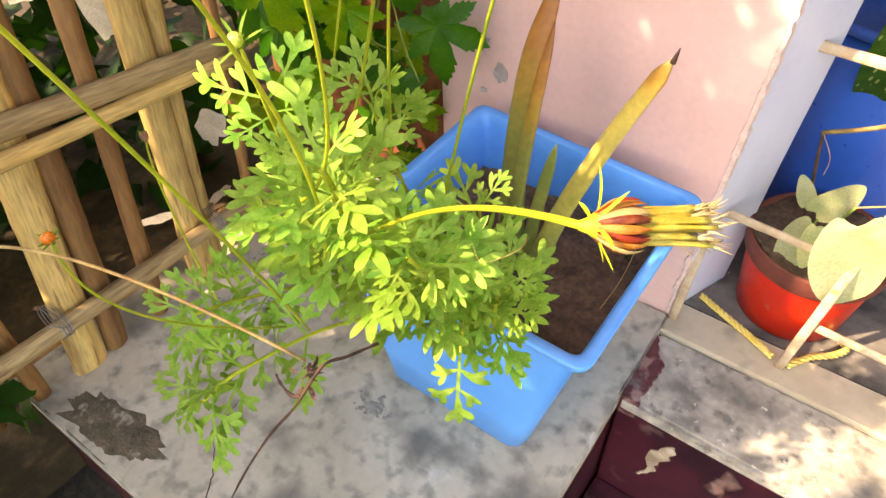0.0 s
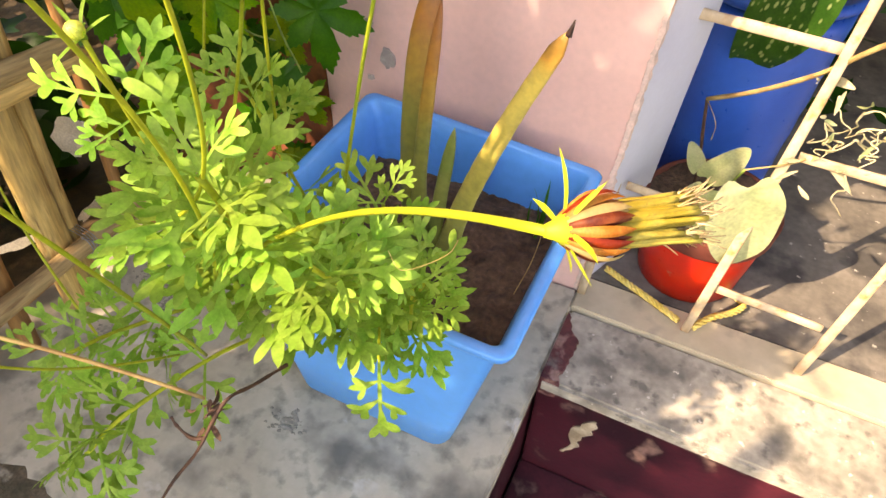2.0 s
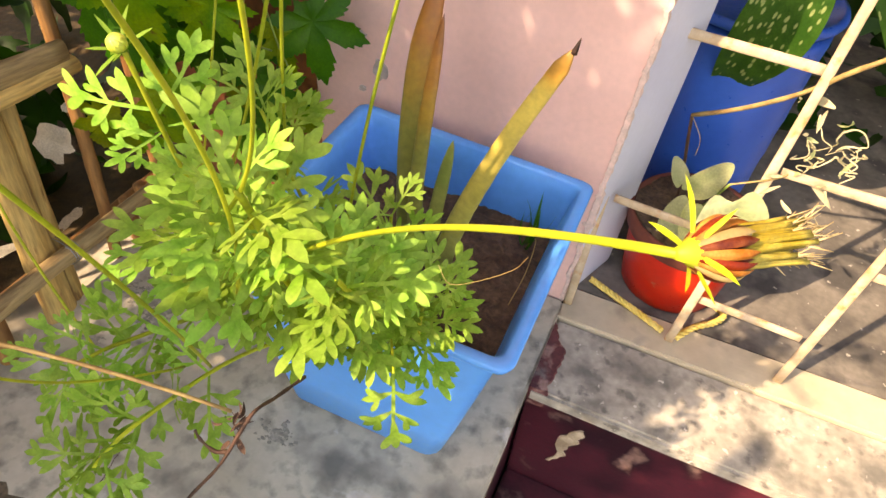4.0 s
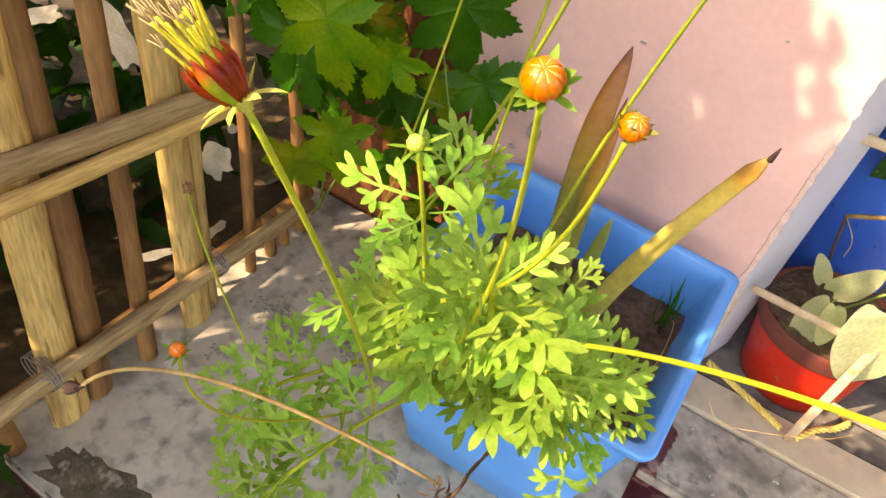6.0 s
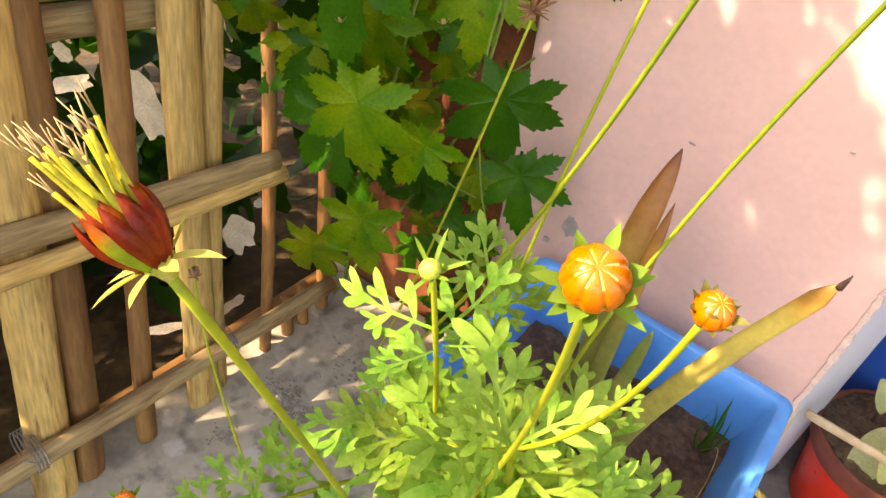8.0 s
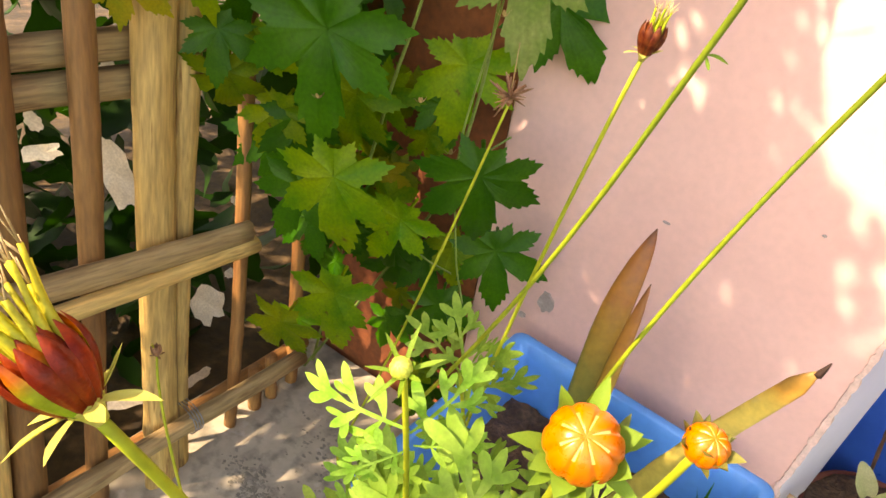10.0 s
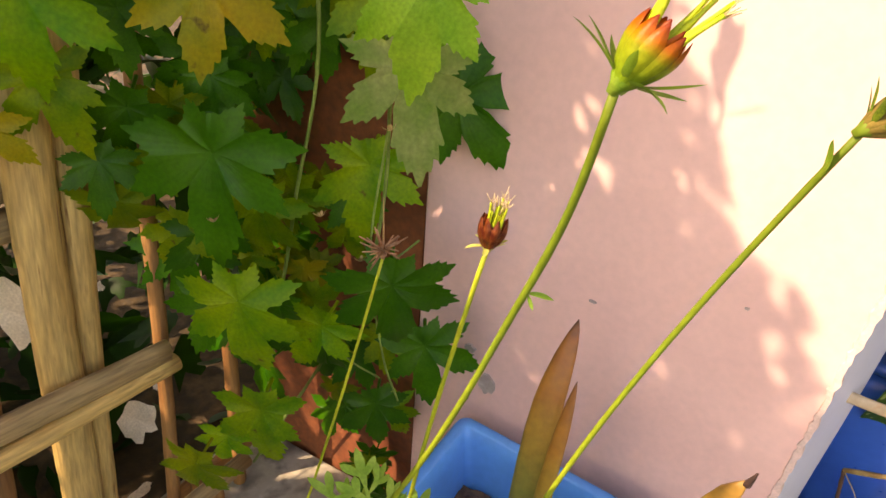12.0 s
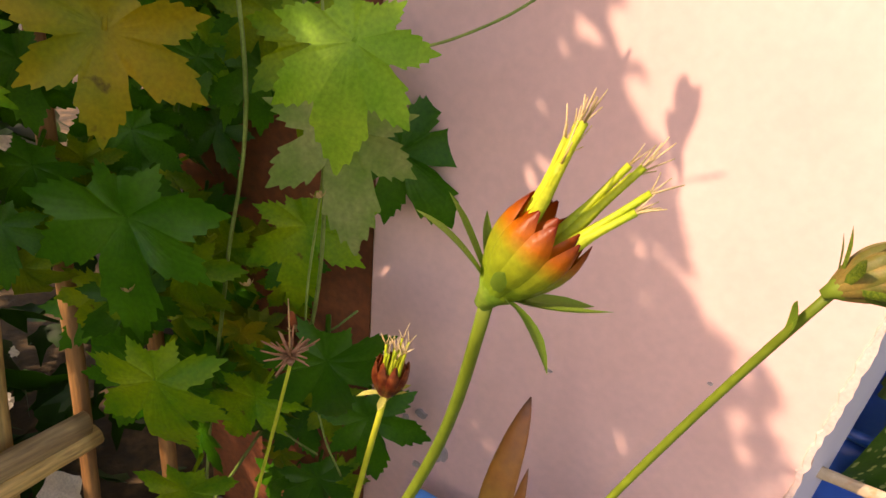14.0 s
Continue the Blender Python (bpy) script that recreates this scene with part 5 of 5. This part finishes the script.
# an unseen young shoot from the fence top, shaped to cast the small shadow on the wall
part("tendril", tube(Geo(), curve_points([(-0.34, -0.50, 1.34), (-0.20, -0.38, 1.20), (-0.09, -0.31, 1.03), (-0.050, -0.285, 0.975), (-0.034, -0.28, 1.045), (-0.044, -0.28, 1.09)], 30), (0.0022, 0.0013), 6), VINE_STEM, vine)
for k, (p, d, s, w) in enumerate([((-0.034, -0.28, 1.050), (0.98, 0, 0.30), 0.040, 0.24), ((-0.036, -0.28, 1.055), (-0.42, 0, 0.95), 0.052, 0.20), ((-0.040, -0.28, 1.075), (-0.20, 0, 1), 0.056, 0.26),
                                  ((-0.040, -0.28, 1.080), (0.02, 0, 1), 0.046, 0.20), ((-0.034, -0.28, 1.050), (-0.95, 0, 0.3), 0.014, 0.3)]):
    geo = Geo()
    blade(geo, (0, 0), 0, 1, w, lift=0.1, fold=0.3)
    part("leaf", geo, VINE_LEAF, vine, local=aim(p, d, (0.4, 0.6, 0.5), s))
rng = random.Random(9)
for k, p in enumerate([(-0.10, -0.15, 0.60), (-0.075, -0.12, 0.545), (-0.19, -0.2, 0.585), (-0.03, -0.14, 0.70)]):
    geo = Geo()
    for j in range(4):
        blade(geo, (0, 0), j * 1.5, 1, 0.5, lift=0.8, fold=0.3)
    part("flower", geo, DRY, vine, "withered pale blossom", local=aim(p, (0.3, -0.5, 0.2), (0.3, -0.7, 0.6), 0.007))


# gaps in the foliage, as (x, z) of the sun flecks that they throw on the wall
FLECKS = ((0.070, 0.760), (0.085, 0.707), (0.086, 0.657), (0.113, 0.644), (0.146, 0.620), (0.178, 0.592), (0.180, 0.658), (0.271, 0.486), (0.295, 0.516), (0.286, 0.407), (0.162, 0.513), (0.215, 0.449),
          (0.081, 0.368), (-0.052, 0.557), (0.012, 0.754), (0.114, 0.821), (0.247, 0.613), (0.245, 0.475), (0.200, 0.400), (0.120, 0.480), (0.225, 0.540), (0.060, 0.610))


def lets_through(p, size):
    # leaves that would keep the sun off the added pale patches
    k = (-0.412 - p[0]) / SUN_WAY.x
    if k > 0.05 and any(math.hypot(p[1] + k * SUN_WAY.y - y, p[2] + k * SUN_WAY.z - z) < size * 0.6 + 0.6 * max(w, h) for y, z, w, h in SUN_GAPS):
        return True
    k = (0.03 - p[1]) / SUN_WAY.y
    x, z = p[0] + k * SUN_WAY.x, p[2] + k * SUN_WAY.z
    return k > 0.3 and any(math.hypot(x - fx, (z - fz) * 0.8) < size * 0.52 + 0.0010 for fx, fz in FLECKS)


def leaf_cloud(name, label, count, place, sizes, mt, seed, parent=None, face=None, category="foliage", kind="stuff"):
    """Many small leaves joined in one mesh."""
    rng = random.Random(seed)
    geo = Geo()
    lobes = []
    for k in range(3):
        r2 = random.Random(seed + k)
        ring = []
        for i in range(18):
            a = 360 * i / 18
            ring.append((0.45 + 0.55 * max(0.0, math.cos(radians(a * 2.5))) ** 2 * (0.7 + 0.3 * math.cos(radians(a)))) * r2.uniform(0.85, 1.1))
        lobes.append(ring)
    for _ in range(count):
        p = place(rng)
        if p is None:
            continue
        s = rng.uniform(*sizes)
        if lets_through(p, s):
            continue
        nrm = (face or Vector((0, 0, 0))) + Vector((rng.gauss(0, 0.6), rng.gauss(0, 0.6), rng.gauss(0, 0.6)))
        m = aim(p, (rng.uniform(-1, 1), rng.uniform(-1, 1), rng.uniform(-1.2, 0.2)), nrm, s)
        ring = rng.choice(lobes)
        v = [m @ Vector((0, 0, 0.05))] + [m @ Vector((r * math.cos(radians(20 * i)), r * math.sin(radians(20 * i)), -0.25 * r * r)) for i, r in enumerate(ring)]
        geo.add(v, [(0, 1 + i, 1 + (i + 1) % 18) for i in range(18)])
    if parent is not None:
        return tagged(part(name, geo, mt, parent, label), kind=kind)
    return solid(name, geo, mt, label, category, kind)


FENCE_TOP = ((-2.2, 1.20), (-1.19, 1.22), (-1.17, 1.39), (-1.11, 1.39), (-1.09, 1.15), (-0.99, 1.15), (-0.955, 1.28), (-0.93, 1.385), (-0.90, 1.405), (-0.86, 1.425), (-0.835, 1.460), (-0.79, 1.452), (-0.75, 1.445), (-0.70, 1.400), (-0.665, 1.425),
             (-0.61, 1.440), (-0.56, 1.465), (-0.52, 1.60), (0.0, 1.60))


def vine_top(y):
    for (y0, z0), (y1, z1) in zip(FENCE_TOP, FENCE_TOP[1:]):
        if y <= y1:
            return z0 + (z1 - z0) * (y - y0) / (y1 - y0)
    return 1.6


def high_vine(rng):
    """The part of the vine that covers the fence further along, up to its top edge."""
    y = rng.uniform(-2.1, -0.30)
    z = rng.uniform(0.05, vine_top(y) - 0.02)
    if y > -0.66 and z < 0.95:
        return None
    return (-0.34 + rng.uniform(-0.05, 0.05), y, z)


def thick_vine(rng):
    """The close upper growth on the fence top beside the yard."""
    y = rng.uniform(-0.93, -0.28)
    return (-0.34 + rng.uniform(-0.03, 0.03), y, rng.uniform(0.92, vine_top(y)))


leaf_cloud("foliage", "", 2600, thick_vine, (0.016, 0.030), VINE_LEAF, 37, vine, Vector((-0.5, -0.7, 0.5)))
leaf_cloud("foliage", "", 820, high_vine, (0.045, 0.075), VINE_LEAF, 31, vine, Vector((-0.5, -0.7, 0.5)))


# leaves added low on the fence to keep sun patches off the ledge
def low_vine(rng):
    return (-0.36 + rng.uniform(-0.04, 0.04), rng.uniform(-1.7, -0.66), rng.uniform(0.0, 0.80))


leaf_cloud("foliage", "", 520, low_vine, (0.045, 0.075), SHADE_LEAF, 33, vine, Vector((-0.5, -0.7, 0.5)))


def crown_vine(rng):
    """Unseen leaves added above the corner to block sky light, no further out than the edge of the shade on the wall.
    """
    x, y, z = rng.uniform(-0.45, 0.0), rng.uniform(-0.46, 0.02), rng.uniform(1.02, 1.42)
    k = (x + 0.34) / SUN_WAY.x
    return (x, y, z) if z - k * SUN_WAY.z < vine_top(y - k * SUN_WAY.y) - 0.06 else None


leaf_cloud("foliage", "", 520, crown_vine, (0.04, 0.07), VINE_DARK, 35, vine, Vector((-0.2, -0.3, 0.8)))


def shade_bough_place(rng):
    """Boughs added beyond the fence to keep the undergrowth in shade."""
    x, y = rng.uniform(-2.0, -0.45), rng.uniform(-2.6, 0.9)
    z = rng.uniform(0.80, 1.22 + 1.1 * (-0.45 - x))
    return (x, y, z)


leaf_cloud("tree_bough", "leafy boughs added beyond the fence to cast shade", 3200, shade_bough_place, (0.05, 0.10), SHADE_LEAF, 43)


def bush_place(rng):
    y = rng.uniform(-1.0, 1.5)
    if y < -0.25:
        p = (rng.uniform(-1.7, -0.60), y, -0.05 + rng.random() * 0.50)
    else:
        p = (rng.uniform(-1.7, -0.46), y, -0.05 + rng.random() * (0.95 if y < 0.1 else 1.9))
    return p if noise.noise(Vector(p) * 6.0) > -0.32 else None


leaf_cloud("shrub", "leafy undergrowth beyond the fence, coloured dark for shade", 2600, bush_place, (0.04, 0.09), SHADE_LEAF, 41)


# ---- red pot ----
def lathe(geo, c, profile, sides=40, slot=0):
    rings = [[(c[0] + r * math.cos(2 * math.pi * k / sides), c[1] + r * math.sin(2 * math.pi * k / sides), c[2] + z) for k in range(sides)] for r, z in profile]
    return loft(geo, rings, True, True, slot)


PC = (0.488, 0.156, 0.0)
pot = thing("red_flower_pot", PC, "orange-red plastic flower pot with dry soil", "flower pot")
part("body", lathe(Geo(), PC, [(0.072, 0.0), (0.078, 0.004), (0.085, 0.06), (0.0915, 0.116), (0.090, 0.118), (0.085, 0.10), (0.083, 0.09)]), RED_POT, pot)
part("rim", lathe(Geo(), PC, [(0.0905, 0.115), (0.0965, 0.1165), (0.0985, 0.120), (0.1005, 0.146), (0.0985, 0.150), (0.0955, 0.149), (0.0935, 0.144), (0.089, 0.119)]), RED_SHADED, pot, "rim of the red pot, coloured dark for shade")
geo = soil_patch((PC[0] - 0.093, PC[0] + 0.093, PC[1] - 0.093, PC[1] + 0.093), 0.146, 8, 30, 0.005)
geo.v = [(PC[0] + (x - PC[0]) * min(1, 0.093 / max(0.001, math.hypot(x - PC[0], y - PC[1]))), PC[1] + (y - PC[1]) * min(1, 0.093 / max(0.001, math.hypot(x - PC[0], y - PC[1]))), z) for x, y, z in geo.v]
part("soil", geo, SOIL, pot, "dry brown soil")

potted = thing("potted_creeper", (0.45, 0.17, 0.13), "half-dried creeper with pale heart-shaped leaves in the pot", "plant")
for k, (pts, r, mt) in enumerate([
        ([(0.455, 0.190, 0.125), (0.450, 0.185, 0.18), (0.436, 0.172, 0.26), (0.429, 0.167, 0.302)], 0.0024, TWIG),
        ([(0.429, 0.167, 0.302), (0.480, 0.140, 0.345), (0.535, 0.115, 0.400), (0.575, 0.095, 0.455), (0.64, 0.08, 0.52)], 0.0032, DRY),
        ([(0.475, 0.170, 0.125), (0.490, 0.120, 0.20), (0.500, 0.060, 0.285)], 0.0016, VINE_STEM),
        ([(0.465, 0.150, 0.130), (0.470, 0.110, 0.21)], 0.0014, VINE_STEM),
        ([(0.500, 0.060, 0.285), (0.545, 0.075, 0.300), (0.56, 0.08, 0.31)], 0.0013, DRY),
        ([(0.429, 0.167, 0.302), (0.45, 0.150, 0.28), (0.452, 0.145, 0.255)], 0.0006, DRY)]):
    part("stem", tube(Geo(), curve_points(pts, 16), r, 7, wobble=0.1, seed=k), mt, potted)


def heart_mesh(seed, mt):
    geo = Geo()
    n = 40
    v, f = [(0.15, 0, 0)], []
    for q in (0.5, 1.0):
        for i in range(n):
            a = 2 * math.pi * i / n
            x = 0.42 - 0.52 * math.cos(a) * (1.12 if math.cos(a) < 0 else 1) + (0.16 * math.exp(-(a if a < math.pi else 2 * math.pi - a) ** 2 * 9))
            y = 0.31 * math.sin(a) * (1 - 0.28 * (0.5 - 0.5 * math.cos(a)) ** 2)
            x, y = 0.15 + (x - 0.15) * q, y * q
            v.append((x, y, 0.16 * abs(y) - 0.22 * x * x + 0.05 * noise.noise((x * 3, y * 3, seed))))
    f += [(0, 1 + i, 1 + (i + 1) % n) for i in range(n)] + [(1 + i, 1 + n + i, 1 + n + (i + 1) % n, 1 + (i + 1) % n) for i in range(n)]
    return geo.add(v, f).mesh("leaf", mt)


HEART = [heart_mesh(s, POT_LEAF) for s in range(3)]
for k, (loc, tip, nrm, size) in enumerate([((0.507, 0.045, 0.282), (0.24, -0.05, -0.90), (0.25, -0.85, 0.45), 0.162), ((0.462, 0.125, 0.205), (0.45, -0.15, 0.75), (0.3, -0.8, 0.5), 0.075),
                                           ((0.470, 0.110, 0.205), (-0.25, -0.45, -0.85), (-0.1, -0.8, 0.6), 0.085), ((0.452, 0.150, 0.195), (-0.30, 0.1, 0.60), (0.2, -0.7, 0.7), 0.045),
                                           ((0.475, 0.105, 0.205), (0.10, -0.55, -0.60), (0.3, -0.7, 0.6), 0.060)]):
    part("leaf", HEART[k % 3], None, potted, local=aim(loc, tip, nrm, size))
rng = random.Random(77)
for k in range(14):
    geo = Geo()
    blade(geo, (0, 0), 0, 1, rng.uniform(0.20, 0.42), lift=rng.uniform(-1.8, 1.8), fold=0.9)
    s = rng.random()
    p = Vector((0.535, 0.100, 0.395)).lerp(Vector((0.61, 0.075, 0.34)), s) + Vector((rng.uniform(-0.03, 0.03), rng.uniform(-0.02, 0.02), rng.uniform(-0.08, 0.03)))
    part("withered_leaf", geo, PALE_STRAW if k % 3 else POT_LEAF, potted, local=aim(p, (rng.uniform(-1, 0.6), rng.uniform(-0.6, 0.3), rng.uniform(-1, 0.3)), (0.2, -0.7, 0.5), rng.uniform(0.012, 0.030)))


for k in range(15):
    p = Vector((0.535, 0.100, 0.395)).lerp(Vector((0.61, 0.075, 0.34)), rng.random()) + Vector((rng.uniform(-0.03, 0.03), rng.uniform(-0.02, 0.02), rng.uniform(-0.05, 0.03)))
    pts = [p]
    for j in range(5):
        pts.append(pts[-1] + Vector((rng.uniform(-0.016, 0.012), rng.uniform(-0.008, 0.008), rng.uniform(-0.015, 0.009))))
    part("tendril", tube(Geo(), curve_points(pts, 20), (0.0014, 0.0007), 5, wobble=0.3, seed=k), PALE_STRAW, potted)


# ---- iron grill leaning in front of the pot ----
grill = thing("window_grill", (0.6, 0.02, 0.006), "old white-painted iron window grill, rusting, stood on edge", "grill")


def gp(x, z):
    return Vector((x, 0.020 + 0.2 * z, z))


def bar(p, q, w, th, seed):
    geo = Geo()
    m = batten(geo, p, q, w, th, (0, -1, 0.2), seed, nodes=False, bulge=0.1)
    part("bar", geo, GRILL, grill, local=m)


for k, (a, b) in enumerate([((0.513, 0.006), (0.562, 0.62)), ((0.670, 0.006), (0.760, 0.62)), ((0.352, 0.006), (0.372, 0.62)), ((0.84, 0.006), (0.95, 0.62))]):
    bar(gp(*a), gp(*b), 0.013, 0.006, k)
for k, (a, b) in enumerate([((0.526, 0.086), (0.674, 0.080)), ((0.368, 0.203), (0.524, 0.200)), ((0.552, 0.312), (0.700, 0.310)), ((0.374, 0.440), (0.552, 0.432)),
                            ((0.700, 0.205), (0.87, 0.20)), ((0.73, 0.435), (0.90, 0.43)), ((0.562, 0.545), (0.74, 0.54))]):
    bar(gp(*a) + Vector((0, 0.004, 0)), gp(*b) + Vector((0, 0.004, 0)), 0.013, 0.006, 10 + k)


# ---- rope ----
def rope(name, pts, label, r=0.0046):
    line = curve_points(pts, 70)
    geo = Geo()
    for ph in (0, 2 * math.pi / 3, 4 * math.pi / 3):
        strand = []
        for i, p in enumerate(line):
            t = (line[min(i + 1, 70)] - line[max(i - 1, 0)]).normalized()
            u = t.cross(Vector((0, 0, 1))).normalized()
            a = ph + i * 0.46
            strand.append(p + (u * math.cos(a) + t.cross(u) * math.sin(a)) * r * 0.62)
        tube(geo, strand, r * 0.62, 6)
    return solid(name, geo, ROPE, label, "rope")


rope("rope", [(0.372, 0.090, 0.006), (0.41, 0.072, 0.008), (0.455, 0.052, 0.010), (0.500, 0.032, 0.010)], "pale yellow twisted rope lying on the threshold")
rope("rope", [(0.522, 0.028, 0.010), (0.545, 0.060, 0.012), (0.572, 0.085, 0.010), (0.585, 0.110, 0.008), (0.570, 0.125, 0.006)], "loop of yellow twisted rope beside the pot")


# ---- blue tub behind the pot and its speckled plant ----
TC = (0.462, 0.376, 0.0)


def bucket(c, r0, r1, h, mt, label):
    ob = thing("blue_bucket", c, label, "bucket")
    prof = [(r0 - 0.006, 0.0), (r0 - 0.001, 0.005)] + [(r0 + (r1 - r0) * s + 0.0012 * (i % 2), 0.005 + (h - 0.02) * s) for i, s in enumerate(x / 12 for x in range(13))]
    prof += [(r1 - 0.004, h - 0.05), (r1 - 0.006, h - 0.06)]
    part("body", lathe(Geo(), c, prof, 56), mt, ob)
    rim = lathe(Geo(), c, [(r1 - 0.003, h - 0.016), (r1 + 0.006, h - 0.015), (r1 + 0.009, h - 0.008), (r1 + 0.006, h - 0.001), (r1 - 0.002, h), (r1 - 0.004, h - 0.004)], 56)
    part("rim", rim, mt, ob)
    return ob


tall_bucket = bucket(TC, 0.097, 0.120, 0.405, BLUE_DARK, "deep blue round plastic bucket behind the pot")
geo = soil_patch((TC[0] - 0.108, TC[0] + 0.108, TC[1] - 0.108, TC[1] + 0.108), 0.335, 9, 24, 0.005)
geo.v = [(TC[0] + (x - TC[0]) * min(1, 0.108 / max(0.001, math.hypot(x - TC[0], y - TC[1]))), TC[1] + (y - TC[1]) * min(1, 0.108 / max(0.001, math.hypot(x - TC[0], y - TC[1]))), z) for x, y, z in geo.v]
part("soil", geo, SOIL, tall_bucket, "dark soil")
speckled = thing("speckled_plant", (TC[0], TC[1], 0.32), "broad-leaved plant with speckled green leaves in the bucket", "plant")


def big_leaf_mesh(seed):
    geo = Geo()
    n, k = 16, 6
    v, f = [], []
    for i in range(n + 1):
        s = i / n
        w = 0.17 * math.sin(math.pi * s ** 0.75) ** 0.8 + 0.004
        for j in range(k + 1):
            q = 2 * j / k - 1
            v.append((s, q * w, 0.20 * abs(q) * w + 0.10 * math.sin(3 * s) - 0.35 * s * s + 0.01 * math.sin(9 * s + 3 * q)))
    for i in range(n):
        for j in range(k):
            a = i * (k + 1) + j
            f.append((a, a + 1, a + k + 2, a + k + 1))
    return geo.add(v, f).mesh("leaf", SPECKLED)


BIG = [big_leaf_mesh(s) for s in range(2)]
for k, (loc, tip, nrm, size) in enumerate([((0.500, 0.226, 0.545), (-0.13, -0.02, -0.98), (0.15, -0.95, 0.20), 0.290), ((0.56, 0.42, 0.52), (0.55, -0.25, -0.60), (0.2, -0.8, 0.5), 0.24),
                                           ((0.53, 0.44, 0.50), (0.25, -0.4, 0.7), (0.0, -0.8, 0.5), 0.25), ((0.60, 0.42, 0.46), (0.6, -0.2, 0.3), (0.1, -0.8, 0.6), 0.22)]):
    part("leaf", BIG[k % 2], None, speckled, local=aim(loc, tip, nrm, size))
    part("leaf_stalk", tube(Geo(), curve_points([(TC[0], TC[1], 0.32), (Vector((TC[0], TC[1], 0.62)) + Vector(loc)) / 2, loc], 10), (0.007, 0.004), 8), VINE_STEM, speckled)


# leaves added to fill the far corner with darkness
def back_place(rng):
    return (rng.uniform(0.45, 2.0), rng.uniform(0.62, 1.45), rng.random() * 1.5)


leaf_cloud("shrub", "leafy plants added to the far corner, coloured dark for shade", 1300, back_place, (0.04, 0.09), SHADE_LEAF, 51)


# ---- small weed in the corner of the tub ----
weed = thing("grass_weed", (0.285, -0.075, 0.198), "thin bluish grass blades in the corner of the tub", "weed")
rng = random.Random(88)
for k in range(8):
    geo = Geo()
    blade(geo, (0, 0), 0, 1, 0.045, lift=rng.uniform(-0.9, -0.2), fold=0.3, n=8, tip=1.6, base=0.7)
    a = rng.uniform(0, 6.28)
    part("grass_blade", geo, VINE_DARK, weed, local=aim((0.283 + rng.uniform(-0.006, 0.006), -0.078 + rng.uniform(-0.006, 0.006), 0.194), (0.7 * math.cos(a), 0.7 * math.sin(a), 1.0), (math.cos(a), math.sin(a), 0.2), rng.uniform(0.035, 0.085)))
part("straw", tube(Geo(), curve_points([(0.285, -0.080, 0.196), (0.30, -0.10, 0.235), (0.305, -0.15, 0.225), (0.30, -0.19, 0.205)], 14), 0.0006, 5), DRY, weed)
thread = thing("dry_thread", (0.30, -0.22, 0.25), "fine pale dry thread trailing from the plant", "thread")
part("strand", tube(Geo(), curve_points([(0.333, -0.519, 0.611), (0.340, -0.523, 0.607), (0.353, -0.530, 0.622), (0.368, -0.538, 0.644), (0.373, -0.541, 0.656)], 24), 0.00013, 5), DRY, thread)
